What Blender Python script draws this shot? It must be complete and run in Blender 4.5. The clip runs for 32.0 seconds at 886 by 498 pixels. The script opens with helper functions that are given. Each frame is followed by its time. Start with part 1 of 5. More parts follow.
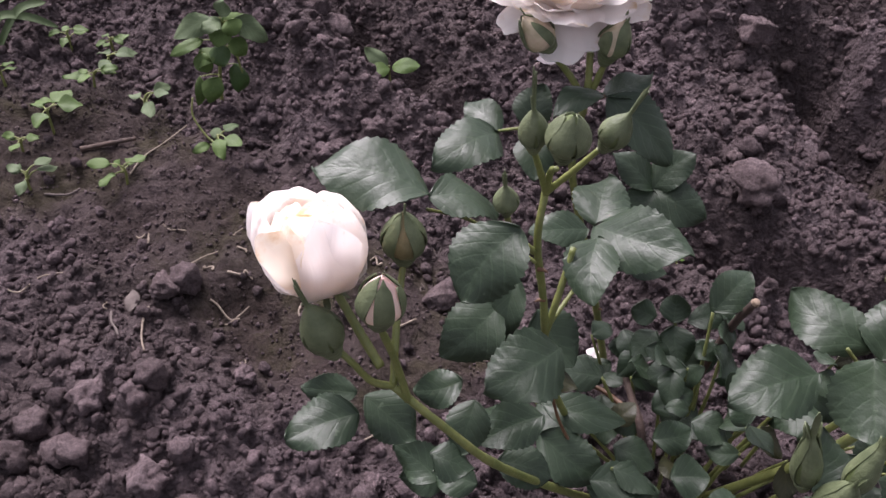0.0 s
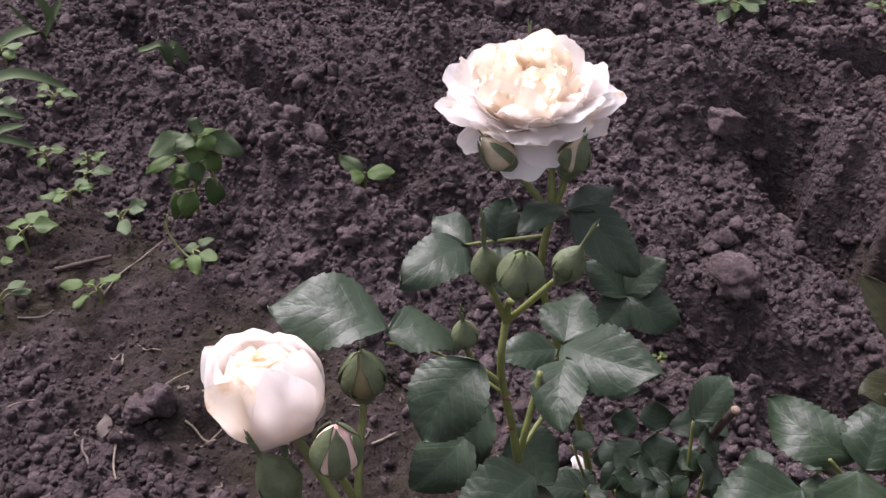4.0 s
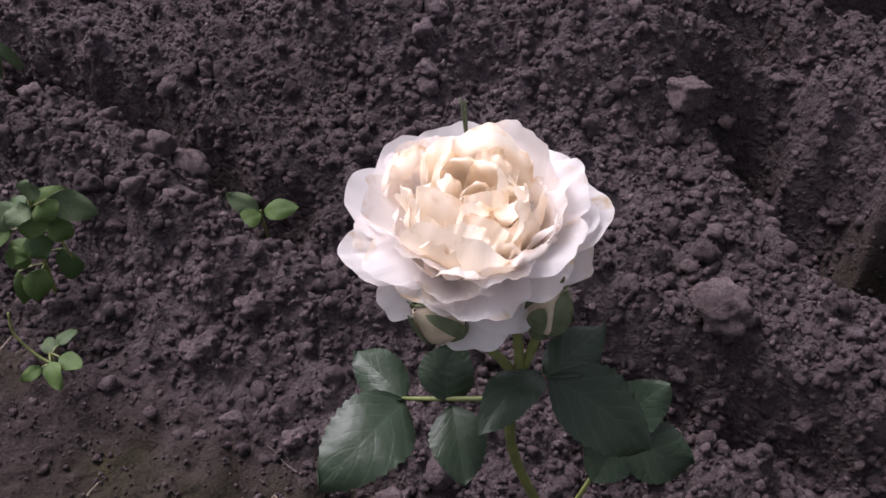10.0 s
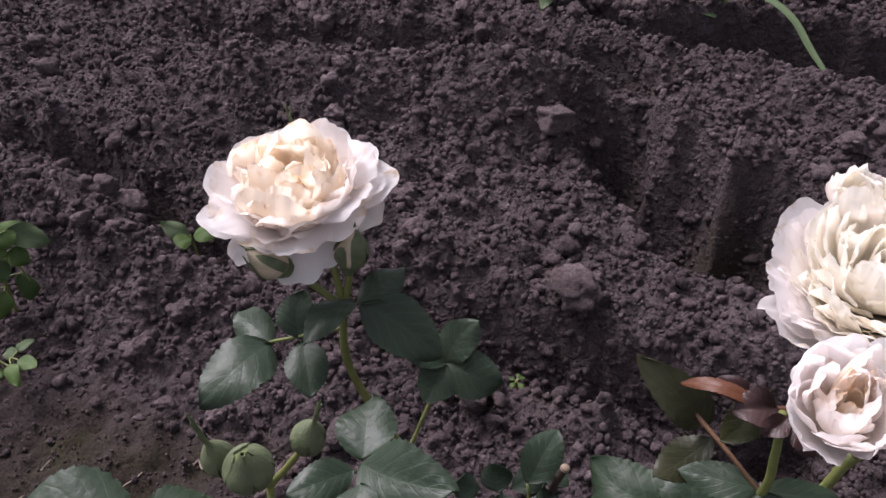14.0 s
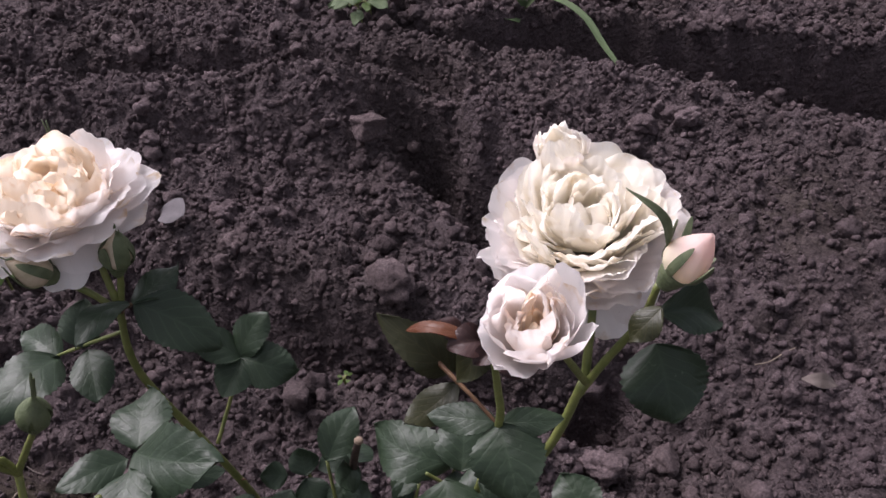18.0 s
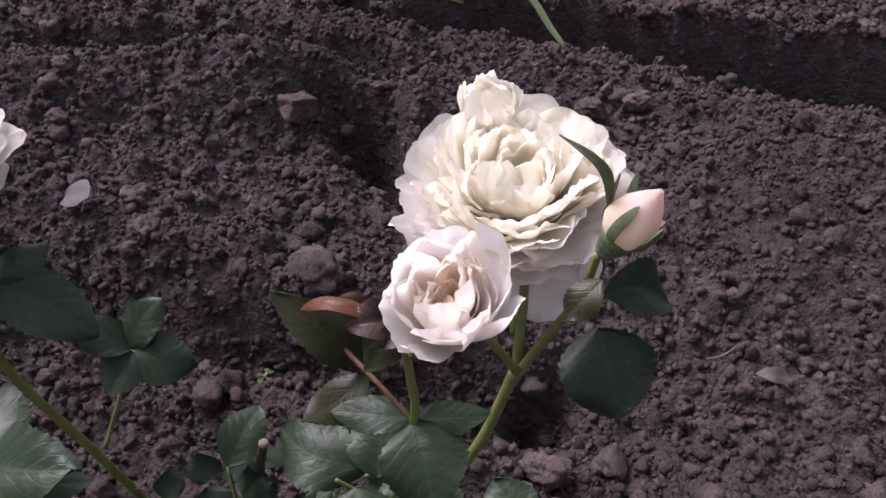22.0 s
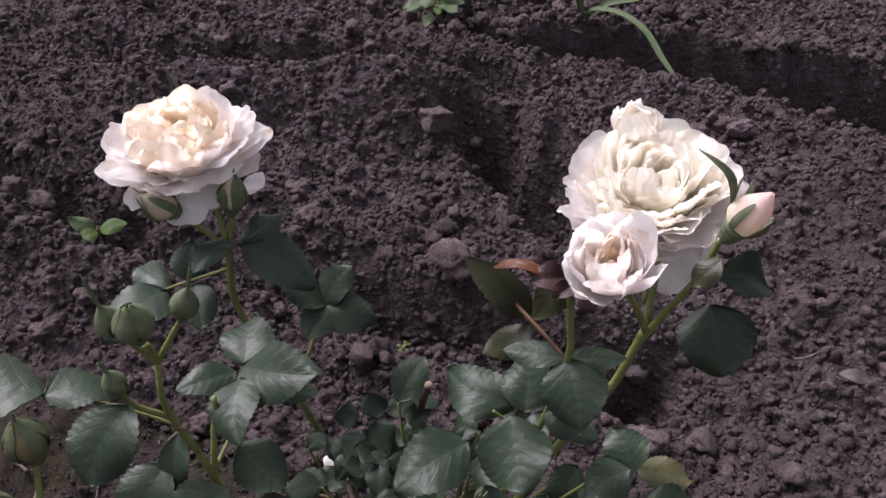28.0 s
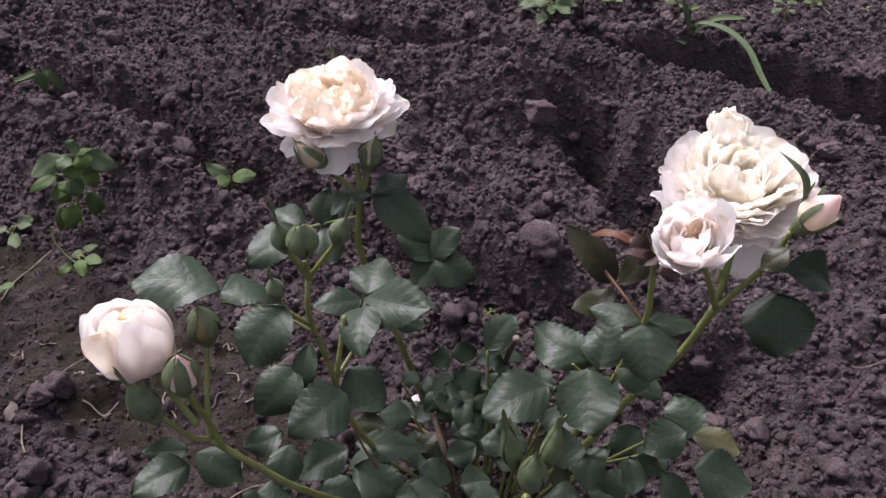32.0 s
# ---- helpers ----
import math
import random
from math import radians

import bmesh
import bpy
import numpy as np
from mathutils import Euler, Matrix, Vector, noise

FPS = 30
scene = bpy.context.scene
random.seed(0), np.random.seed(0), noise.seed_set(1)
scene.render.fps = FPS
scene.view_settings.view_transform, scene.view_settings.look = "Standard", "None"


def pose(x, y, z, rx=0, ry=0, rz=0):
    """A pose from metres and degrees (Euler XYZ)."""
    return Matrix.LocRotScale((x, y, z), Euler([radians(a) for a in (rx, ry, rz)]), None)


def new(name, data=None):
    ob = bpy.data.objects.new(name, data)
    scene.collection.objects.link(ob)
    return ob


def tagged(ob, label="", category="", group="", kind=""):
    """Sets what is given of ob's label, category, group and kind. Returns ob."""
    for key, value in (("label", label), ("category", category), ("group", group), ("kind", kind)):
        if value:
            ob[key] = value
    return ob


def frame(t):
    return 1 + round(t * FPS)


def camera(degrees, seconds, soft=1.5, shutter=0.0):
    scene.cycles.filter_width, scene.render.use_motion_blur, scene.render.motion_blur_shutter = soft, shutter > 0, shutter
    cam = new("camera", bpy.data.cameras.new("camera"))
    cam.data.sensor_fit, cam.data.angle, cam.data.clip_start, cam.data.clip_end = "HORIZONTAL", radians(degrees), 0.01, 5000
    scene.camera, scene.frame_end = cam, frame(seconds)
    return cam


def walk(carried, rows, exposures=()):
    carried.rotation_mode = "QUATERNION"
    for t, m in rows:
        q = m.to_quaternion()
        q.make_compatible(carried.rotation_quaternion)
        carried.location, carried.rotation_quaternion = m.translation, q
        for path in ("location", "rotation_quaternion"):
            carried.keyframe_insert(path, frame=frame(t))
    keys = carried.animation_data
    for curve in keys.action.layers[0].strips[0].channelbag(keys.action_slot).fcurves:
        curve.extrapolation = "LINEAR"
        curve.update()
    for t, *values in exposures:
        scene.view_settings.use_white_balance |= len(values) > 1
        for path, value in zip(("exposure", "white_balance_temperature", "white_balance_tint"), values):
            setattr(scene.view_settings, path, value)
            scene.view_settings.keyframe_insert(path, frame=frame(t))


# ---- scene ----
cam = camera(55.7, 32.0)
# seconds, eye in metres, yaw, pitch, roll in degrees
PATH = [
    (0, -0.1193, -0.3035, 0.3907, 0.75, -40.23, 0.04),
    (0.5, -0.1177, -0.3065, 0.3969, 0.94, -37.58, -0.19),
    (1, -0.1160, -0.3070, 0.3996, 1.07, -34.42, -1.06),
    (1.5, -0.1156, -0.3081, 0.4012, 0.95, -33.49, -1.33),
    (2, -0.1125, -0.3089, 0.4011, 1.41, -33.26, -1.82),
    (2.5, -0.1096, -0.3090, 0.4010, 1.71, -33.22, -2.17),
    (3, -0.1098, -0.3069, 0.4010, 1.27, -33.43, -2.04),
    (3.5, -0.1090, -0.2985, 0.4017, 0.56, -34.10, -1.69),
    (5.5, -0.0987, -0.2460, 0.4052, -0.97, -36.18, -3.96),
    (6, -0.0997, -0.2211, 0.4081, -1.43, -36.63, -4.41),
    (6.5, -0.0969, -0.2011, 0.4100, -1.28, -37.78, -5.09),
    (7, -0.0946, -0.1789, 0.4066, -1.64, -39.06, -5.36),
    (7.5, -0.0967, -0.1608, 0.4109, -2.21, -39.92, -5.52),
    (8, -0.1010, -0.1438, 0.4091, -2.41, -41.26, -5.87),
    (8.5, -0.1017, -0.1347, 0.4099, -3.00, -42.15, -5.44),
    (9, -0.1019, -0.1292, 0.4111, -5.00, -43.15, -4.09),
    (9.5, -0.1004, -0.1288, 0.4103, -6.11, -42.94, -3.71),
    (10, -0.0955, -0.1334, 0.4109, -5.40, -42.63, -4.68),
    (10.5, -0.0890, -0.1367, 0.4120, -4.31, -42.38, -5.91),
    (11, -0.0898, -0.1424, 0.4129, -5.25, -41.81, -5.82),
    (11.5, -0.0959, -0.1474, 0.4157, -6.87, -41.58, -4.79),
    (12, -0.0961, -0.1650, 0.4240, -6.53, -40.93, -5.00),
    (12.5, -0.0908, -0.1845, 0.4271, -6.43, -40.79, -4.99),
    (13, -0.0766, -0.2059, 0.4310, -6.31, -40.35, -5.12),
    (13.5, -0.0604, -0.2275, 0.4355, -4.71, -38.94, -7.10),
    (14, -0.0425, -0.2439, 0.4347, -6.42, -38.01, -7.55),
    (14.5, -0.0163, -0.2640, 0.4377, -8.55, -37.57, -8.41),
    (15, 0.0053, -0.2835, 0.4359, -11.26, -37.47, -9.07),
    (15.5, 0.0136, -0.2926, 0.4323, -11.85, -37.31, -10.40),
    (17.5, -0.0084, -0.2926, 0.4363, -18.14, -37.63, -6.42),
    (18, 0.0044, -0.2891, 0.4260, -15.61, -37.02, -7.99),
    (18.5, 0.0123, -0.2786, 0.4064, -16.51, -36.31, -7.74),
    (19, 0.0169, -0.2722, 0.3994, -17.60, -36.76, -7.09),
    (19.5, 0.0183, -0.2688, 0.3918, -19.07, -36.49, -6.15),
    (20, 0.0174, -0.2649, 0.3881, -19.85, -36.71, -5.79),
    (20.5, 0.0175, -0.2620, 0.3855, -20.01, -37.00, -5.53),
    (21, 0.0203, -0.2609, 0.3841, -19.56, -37.12, -5.64),
    (21.5, 0.0205, -0.2625, 0.3858, -19.99, -37.29, -5.31),
    (22, 0.0251, -0.2654, 0.3863, -19.55, -37.02, -5.49),
    (22.5, 0.0322, -0.2696, 0.3866, -18.26, -36.60, -6.58),
    (23, 0.0374, -0.2748, 0.3878, -17.98, -36.42, -7.31),
    (23.5, 0.0416, -0.2784, 0.3880, -18.18, -36.32, -7.71),
    (24, 0.0422, -0.2820, 0.3892, -18.55, -36.25, -7.77),
    (24.5, 0.0395, -0.2872, 0.3942, -19.04, -36.31, -7.58),
    (26.5, 0.0089, -0.3139, 0.4142, -20.85, -36.09, -5.32),
    (27, -0.0064, -0.3213, 0.4192, -19.34, -35.94, -5.39),
    (27.5, -0.0231, -0.3235, 0.4235, -14.77, -35.59, -6.53),
    (28, -0.0328, -0.3305, 0.4294, -13.14, -35.36, -5.75),
    (28.5, -0.0449, -0.3358, 0.4314, -12.56, -34.96, -4.71),
    (29, -0.0602, -0.3399, 0.4339, -10.21, -34.74, -5.05),
    (29.5, -0.0715, -0.3499, 0.4350, -8.93, -34.53, -3.94),
    (30, -0.0675, -0.3558, 0.4388, -8.25, -34.54, -3.18),
    (30.5, -0.0622, -0.3625, 0.4417, -7.31, -34.48, -3.33),
    (31, -0.0631, -0.3729, 0.4436, -7.23, -34.21, -2.88),
    (31.5, -0.0639, -0.3825, 0.4479, -7.30, -34.75, -2.51),
    (32, -0.0626, -0.3877, 0.4543, -7.06, -35.40, -2.59),
]
walk(cam, [(t, pose(x, y, z, 90 + pitch, 0, yaw) @ pose(0, 0, 0, 0, 0, roll)) for t, x, y, z, yaw, pitch, roll in PATH],
     exposures=((0, 1.34, 6350, 24), (3, 1.28, 6350, 24), (6, 1.05, 6250, 24), (9, 0.78, 6200, 23), (12.5, 0.89, 6200, 22), (15, 0.78, 6250, 22), (21, 0.70, 6300, 22), (28, 0.81, 6250, 22), (32, 0.97, 6250, 22)))

# ---- light ----
SUN_ELEV, SUN_TURN = 58.0, -32.0
world = bpy.data.worlds.new("overcast_sky")
scene.world = world
world.use_nodes = True
wn = world.node_tree
sky = wn.nodes.new("ShaderNodeTexSky")
sky.sky_type = "NISHITA"
sky.sun_disc = False
sky.sun_elevation, sky.sun_rotation = radians(SUN_ELEV), radians(SUN_TURN)
sky.air_density, sky.dust_density, sky.ozone_density = 1.0, 4.0, 1.5
haze = wn.nodes.new("ShaderNodeHueSaturation")
haze.inputs["Saturation"].default_value = 0.28
wn.links.new(sky.outputs[0], haze.inputs["Color"])
wn.links.new(haze.outputs[0], wn.nodes["Background"].inputs[0])
wn.nodes["Background"].inputs[1].default_value = 0.095
sun = new("sun", bpy.data.lights.new("sun", "SUN"))
sun.data.energy, sun.data.angle, sun.data.color = 2.6, radians(36), (1.0, 0.96, 0.95)
sun.matrix_world = pose(0, 0, 3, 90 - SUN_ELEV, 0, 180 - SUN_TURN)


# ---- materials ----
def nodes_of(name, rough=0.8):
    m = bpy.data.materials.new(name)
    m.use_nodes = True
    b = m.node_tree.nodes["Principled BSDF"]
    b.inputs["Roughness"].default_value = rough
    return m, m.node_tree, b


def add(nt, kind, **inputs):
    n = nt.nodes.new(kind)
    for k, val in inputs.items():
        n.inputs[k.replace("_", " ")].default_value = val
    return n


def noise_tex(nt, scale, detail=4.0, rough=0.6, coord="Object"):
    co = nt.nodes.new("ShaderNodeNewGeometry" if coord == "Position" else "ShaderNodeTexCoord")
    n = add(nt, "ShaderNodeTexNoise", Scale=scale, Detail=detail, Roughness=rough)
    nt.links.new(co.outputs[coord], n.inputs["Vector"])
    return n.outputs["Fac"]


def ramp(nt, fac, stops):
    r = nt.nodes.new("ShaderNodeValToRGB")
    while len(r.color_ramp.elements) < len(stops):
        r.color_ramp.elements.new(0.5)
    for e, (p, c) in zip(r.color_ramp.elements, stops):
        e.position, e.color = p, (*c, 1)
    nt.links.new(fac, r.inputs[0])
    return r.outputs[0]


def mix(nt, fac, a, b, how="MIX"):
    n = nt.nodes.new("ShaderNodeMix")
    n.data_type, n.blend_type = "RGBA", how
    for sock, val in ((n.inputs[0], fac), (n.inputs[6], a), (n.inputs[7], b)):
        if isinstance(val, bpy.types.NodeSocket):
            nt.links.new(val, sock)
        elif isinstance(val, tuple):
            sock.default_value = (*val, 1)
        else:
            sock.default_value = val
    return n.outputs[2]


def math_node(nt, op, a, b=0.0, c=0.0):
    n = nt.nodes.new("ShaderNodeMath")
    n.operation = op
    for sock, val in zip(n.inputs, (a, b, c)):
        if isinstance(val, bpy.types.NodeSocket):
            nt.links.new(val, sock)
        else:
            sock.default_value = val
    return n.outputs[0]


def bump(nt, b, height, strength, dist):
    n = add(nt, "ShaderNodeBump", Strength=strength, Distance=dist)
    nt.links.new(height, n.inputs["Height"])
    nt.links.new(n.outputs[0], b.inputs["Normal"])


def add_colour(nt, scale):
    """A noise of three channels, to shift another texture's places."""
    co = nt.nodes.new("ShaderNodeNewGeometry")
    n = add(nt, "ShaderNodeTexNoise", Scale=scale, Detail=2.0)
    nt.links.new(co.outputs["Position"], n.inputs["Vector"])
    return n.outputs["Color"]


def soil_material(name, island):
    m, nt, b = nodes_of(name, 0.95)
    big = noise_tex(nt, 7.0, 3.0, 0.6, "Position")
    mid = noise_tex(nt, 60.0, 5.0, 0.65, "Position")
    fine = noise_tex(nt, 520.0, 4.0, 0.7, "Position")
    col = ramp(nt, mid, [(0.3, (0.064, 0.049, 0.052)), (0.55, (0.099, 0.077, 0.081)), (0.78, (0.150, 0.120, 0.126))])
    col = mix(nt, ramp(nt, big, [(0.42, (0, 0, 0)), (0.62, (0.45, 0.45, 0.45))]), col, (0.056, 0.044, 0.041))
    col = mix(nt, 0.75, col, ramp(nt, fine, [(0.3, (0.38, 0.37, 0.38)), (0.5, (0.92, 0.91, 0.91)), (0.72, (1.6, 1.57, 1.55))]), "MULTIPLY")
    if not island:
        crust = nt.nodes.new("ShaderNodeAttribute")
        crust.attribute_name = "crust"
        damp = math_node(nt, "MULTIPLY", crust.outputs["Fac"], ramp(nt, noise_tex(nt, 24.0, 5.0, 0.6, "Position"), [(0.3, (1, 1, 1)), (0.75, (0.42, 0.42, 0.42))]))
        moss = math_node(nt, "MULTIPLY", damp, ramp(nt, noise_tex(nt, 16.0, 6.0, 0.7, "Position"), [(0.48, (0, 0, 0)), (0.66, (0.8, 0.8, 0.8))]))
        col = mix(nt, damp, col, mix(nt, 1.0, col, (0.38, 0.35, 0.285), "MULTIPLY"))
        col = mix(nt, moss, col, (0.042, 0.038, 0.018))
    if island:
        geo = nt.nodes.new("ShaderNodeNewGeometry")
        col = mix(nt, 1.0, col, ramp(nt, geo.outputs["Random Per Island"], [(0.0, (0.82, 0.80, 0.81)), (0.8, (1.25, 1.23, 1.23)), (1.0, (1.7, 1.67, 1.66))]), "MULTIPLY")
    nt.links.new(col, b.inputs["Base Color"])
    b.inputs["Specular IOR Level"].default_value = 0.15
    h = math_node(nt, "ADD", math_node(nt, "MULTIPLY", noise_tex(nt, 330.0, 6.0, 0.75, "Position"), 1.0), math_node(nt, "MULTIPLY", fine, 0.6))
    if not island:
        co = nt.nodes.new("ShaderNodeNewGeometry")
        warp = mix(nt, 0.012, co.outputs["Position"], add_colour(nt, 90.0), "ADD")
        for scale, share in ((150.0, 1.5), (290.0, 0.8)):
            vor = add(nt, "ShaderNodeTexVoronoi", Scale=scale)
            nt.links.new(warp, vor.inputs["Vector"])
            h = math_node(nt, "SUBTRACT", h, math_node(nt, "MULTIPLY", vor.outputs["Distance"], math_node(nt, "MULTIPLY", math_node(nt, "SUBTRACT", 1.0, math_node(nt, "MULTIPLY", crust.outputs["Fac"], 0.55)), share)))
    bump(nt, b, h, 1.0, 0.0030)
    return m


def leaf_material(name, dark, light, under, vein, rough=0.42):
    """A rose leaflet: the midrib and side veins run along the sheet's own coordinates."""
    m, nt, b = nodes_of(name, rough)
    uv = nt.nodes.new("ShaderNodeTexCoord")
    sep = nt.nodes.new("ShaderNodeSeparateXYZ")
    nt.links.new(uv.outputs["UV"], sep.inputs[0])
    along, across = sep.outputs[0], math_node(nt, "ABSOLUTE", math_node(nt, "SUBTRACT", sep.outputs[1], 0.5))
    side = math_node(nt, "ABSOLUTE", math_node(nt, "SINE", math_node(nt, "MULTIPLY", math_node(nt, "SUBTRACT", along, math_node(nt, "ADD", math_node(nt, "MULTIPLY", across, 0.75), math_node(nt, "MULTIPLY", noise_tex(nt, 55.0, 2.0), 0.14))), 18.0)))
    side = math_node(nt, "SMOOTH_MIN", math_node(nt, "MULTIPLY", side, 2.6), math_node(nt, "MULTIPLY", across, 26.0), 0.1)
    line = math_node(nt, "MINIMUM", side, 1.0)
    blotch = noise_tex(nt, 90.0, 3.0)
    info = nt.nodes.new("ShaderNodeObjectInfo")
    col = mix(nt, blotch, dark, light)
    col = mix(nt, math_node(nt, "MULTIPLY", info.outputs["Random"], 0.55), col, light)
    col = mix(nt, line, mix(nt, 0.10, col, vein), col)
    spots = ramp(nt, noise_tex(nt, 210.0, 2.0), [(0.70, (0, 0, 0)), (0.78, (0.55, 0.55, 0.55))])
    col = mix(nt, spots, col, tuple(0.75 * c for c in under))
    nt.links.new(col, b.inputs["Base Color"])
    nt.links.new(math_node(nt, "ADD", math_node(nt, "MULTIPLY", blotch, 0.3), rough - 0.12), b.inputs["Roughness"])
    b.inputs["Specular IOR Level"].default_value = 0.38
    h = math_node(nt, "ADD", math_node(nt, "MULTIPLY", line, 0.14), math_node(nt, "ADD", math_node(nt, "MULTIPLY", noise_tex(nt, 700.0, 3.0), 0.12), math_node(nt, "MULTIPLY", noise_tex(nt, 170.0, 3.0), 1.2)))
    bump(nt, b, h, 0.4, 0.0009)
    tr = add(nt, "ShaderNodeBsdfTranslucent")
    nt.links.new(mix(nt, 0.15, col, (0.16, 0.22, 0.03)), tr.inputs[0])
    mx = add(nt, "ShaderNodeMixShader", Fac=0.12)
    nt.links.new(b.outputs[0], mx.inputs[1])
    nt.links.new(tr.outputs[0], mx.inputs[2])
    nt.links.new(mx.outputs[0], nt.nodes["Material Output"].inputs[0])
    return m


def petal_material(name, base, tip, edge, spots=0.0):
    m, nt, b = nodes_of(name, 0.6)
    uv = nt.nodes.new("ShaderNodeTexCoord")
    sep = nt.nodes.new("ShaderNodeSeparateXYZ")
    nt.links.new(uv.outputs["UV"], sep.inputs[0])
    wob = noise_tex(nt, 120.0, 4.0)
    along = math_node(nt, "ADD", sep.outputs[0], math_node(nt, "MULTIPLY", math_node(nt, "SUBTRACT", wob, 0.5), 0.5))
    info = nt.nodes.new("ShaderNodeObjectInfo")
    col = ramp(nt, along, [(0.15, base), (0.7, tip)])
    col = mix(nt, math_node(nt, "MULTIPLY", info.outputs["Random"], 0.5), col, tip)
    wear = math_node(nt, "MULTIPLY", ramp(nt, along, [(0.86, (0, 0, 0)), (1.02, (1, 1, 1))]), ramp(nt, noise_tex(nt, 75.0, 4.0), [(0.52, (0, 0, 0)), (0.66, (1, 1, 1))]))
    col = mix(nt, math_node(nt, "MULTIPLY", wear, 0.8), col, edge)
    if spots:
        dots = ramp(nt, noise_tex(nt, 300.0, 2.0), [(0.72, (0, 0, 0)), (0.75, (1, 1, 1))])
        col = mix(nt, math_node(nt, "MULTIPLY", dots, spots), col, (0.25, 0.17, 0.12))
    nt.links.new(col, b.inputs["Base Color"])
    b.inputs["Specular IOR Level"].default_value = 0.25
    streak = nt.nodes.new("ShaderNodeMapping")
    nt.links.new(uv.outputs["UV"], streak.inputs[0])
    streak.inputs["Scale"].default_value = (2.0, 34.0, 1.0)
    sn = add(nt, "ShaderNodeTexNoise", Scale=1.0, Detail=3.0)
    nt.links.new(streak.outputs[0], sn.inputs["Vector"])
    bump(nt, b, sn.outputs["Fac"], 0.35, 0.0008)
    tr = add(nt, "ShaderNodeBsdfTranslucent")
    nt.links.new(col, tr.inputs[0])
    mx = add(nt, "ShaderNodeMixShader", Fac=0.60)
    nt.links.new(b.outputs[0], mx.inputs[1])
    nt.links.new(tr.outputs[0], mx.inputs[2])
    nt.links.new(mx.outputs[0], nt.nodes["Material Output"].inputs[0])
    return m


def plain_material(name, a, c, scale, rough=0.6, relief=0.0006):
    m, nt, b = nodes_of(name, rough)
    n = noise_tex(nt, scale, 4.0)
    nt.links.new(ramp(nt, n, [(0.3, a), (0.7, c)]), b.inputs["Base Color"])
    bump(nt, b, noise_tex(nt, scale * 4, 4.0), 0.6, relief)
    return m


SOIL = soil_material("dry_soil", False)
CLODS = soil_material("soil_lumps", True)
LEAF = leaf_material("rose_leaf", (0.0130, 0.0260, 0.0135), (0.029, 0.048, 0.025), (0.14, 0.19, 0.12), (0.13, 0.19, 0.11))
LEAF_OLIVE = leaf_material("young_leaf", (0.015, 0.018, 0.007), (0.032, 0.034, 0.012), (0.16, 0.17, 0.09), (0.16, 0.12, 0.06))
LEAF_RED = leaf_material("red_leaf", (0.070, 0.022, 0.010), (0.125, 0.042, 0.016), (0.2, 0.1, 0.06), (0.3, 0.12, 0.05))
LEAF_BRONZE = leaf_material("bronze_leaf", (0.022, 0.010, 0.011), (0.05, 0.024, 0.022), (0.14, 0.1, 0.08), (0.2, 0.1, 0.06))
LEAF_YELLOW = leaf_material("yellowing_leaf", (0.035, 0.060, 0.020), (0.120, 0.095, 0.040), (0.25, 0.2, 0.1), (0.25, 0.22, 0.1))
WEED = leaf_material("weed_leaf", (0.032, 0.066, 0.012), (0.072, 0.120, 0.024), (0.16, 0.24, 0.09), (0.17, 0.25, 0.09), 0.62)
WEED_DARK = leaf_material("dark_weed_leaf", (0.022, 0.052, 0.014), (0.045, 0.085, 0.022), (0.16, 0.24, 0.09), (0.12, 0.18, 0.07), 0.45)
WEED_PALE = leaf_material("pale_weed_leaf", (0.045, 0.076, 0.030), (0.095, 0.130, 0.062), (0.24, 0.3, 0.17), (0.26, 0.33, 0.19), 0.68)
GRASS = leaf_material("grass_blade", (0.046, 0.076, 0.030), (0.098, 0.138, 0.062), (0.16, 0.22, 0.09), (0.16, 0.24, 0.1), 0.72)
STEM = plain_material("green_stem", (0.105, 0.130, 0.034), (0.180, 0.195, 0.058), 130.0, 0.45)
STEM_RED = plain_material("reddish_stalk", (0.10, 0.045, 0.025), (0.15, 0.08, 0.035), 160.0, 0.5)
WOOD = plain_material("brown_bark", (0.036, 0.022, 0.017), (0.08, 0.05, 0.037), 140.0, 0.8, 0.001)
WOOD_CUT = plain_material("cut_wood", (0.18, 0.13, 0.09), (0.28, 0.21, 0.15), 220.0, 0.8)
SEPAL = plain_material("green_sepal", (0.06, 0.08, 0.035), (0.125, 0.15, 0.075), 170.0, 0.55)
BUD_GREEN = plain_material("green_bud", (0.07, 0.10, 0.032), (0.13, 0.165, 0.065), 120.0, 0.5)
BUD_TIP = plain_material("opening_bud", (0.30, 0.27, 0.15), (0.62, 0.50, 0.38), 90.0, 0.55)
BUD_OLIVE = plain_material("olive_bud", (0.09, 0.085, 0.03), (0.24, 0.19, 0.09), 110.0, 0.55)
STRAW = plain_material("dry_straw", (0.13, 0.10, 0.075), (0.26, 0.21, 0.165), 200.0, 0.8)
DEADLEAF = plain_material("dead_leaf", (0.06, 0.046, 0.04), (0.13, 0.105, 0.095), 90.0, 0.85)
PETAL_OUT = petal_material("white_petal", (0.93, 0.885, 0.82), (0.94, 0.90, 0.885), (0.62, 0.45, 0.24))
PETAL_PEACH = petal_material("peach_petal", (0.96, 0.77, 0.53), (0.96, 0.88, 0.77), (0.68, 0.44, 0.22))
PETAL_CREAM = petal_material("cream_petal", (0.965, 0.92, 0.77), (0.965, 0.93, 0.86), (0.75, 0.66, 0.5))
PETAL_BLUSH = petal_material("blush_petal", (0.955, 0.83, 0.72), (0.955, 0.90, 0.86), (0.78, 0.6, 0.46))
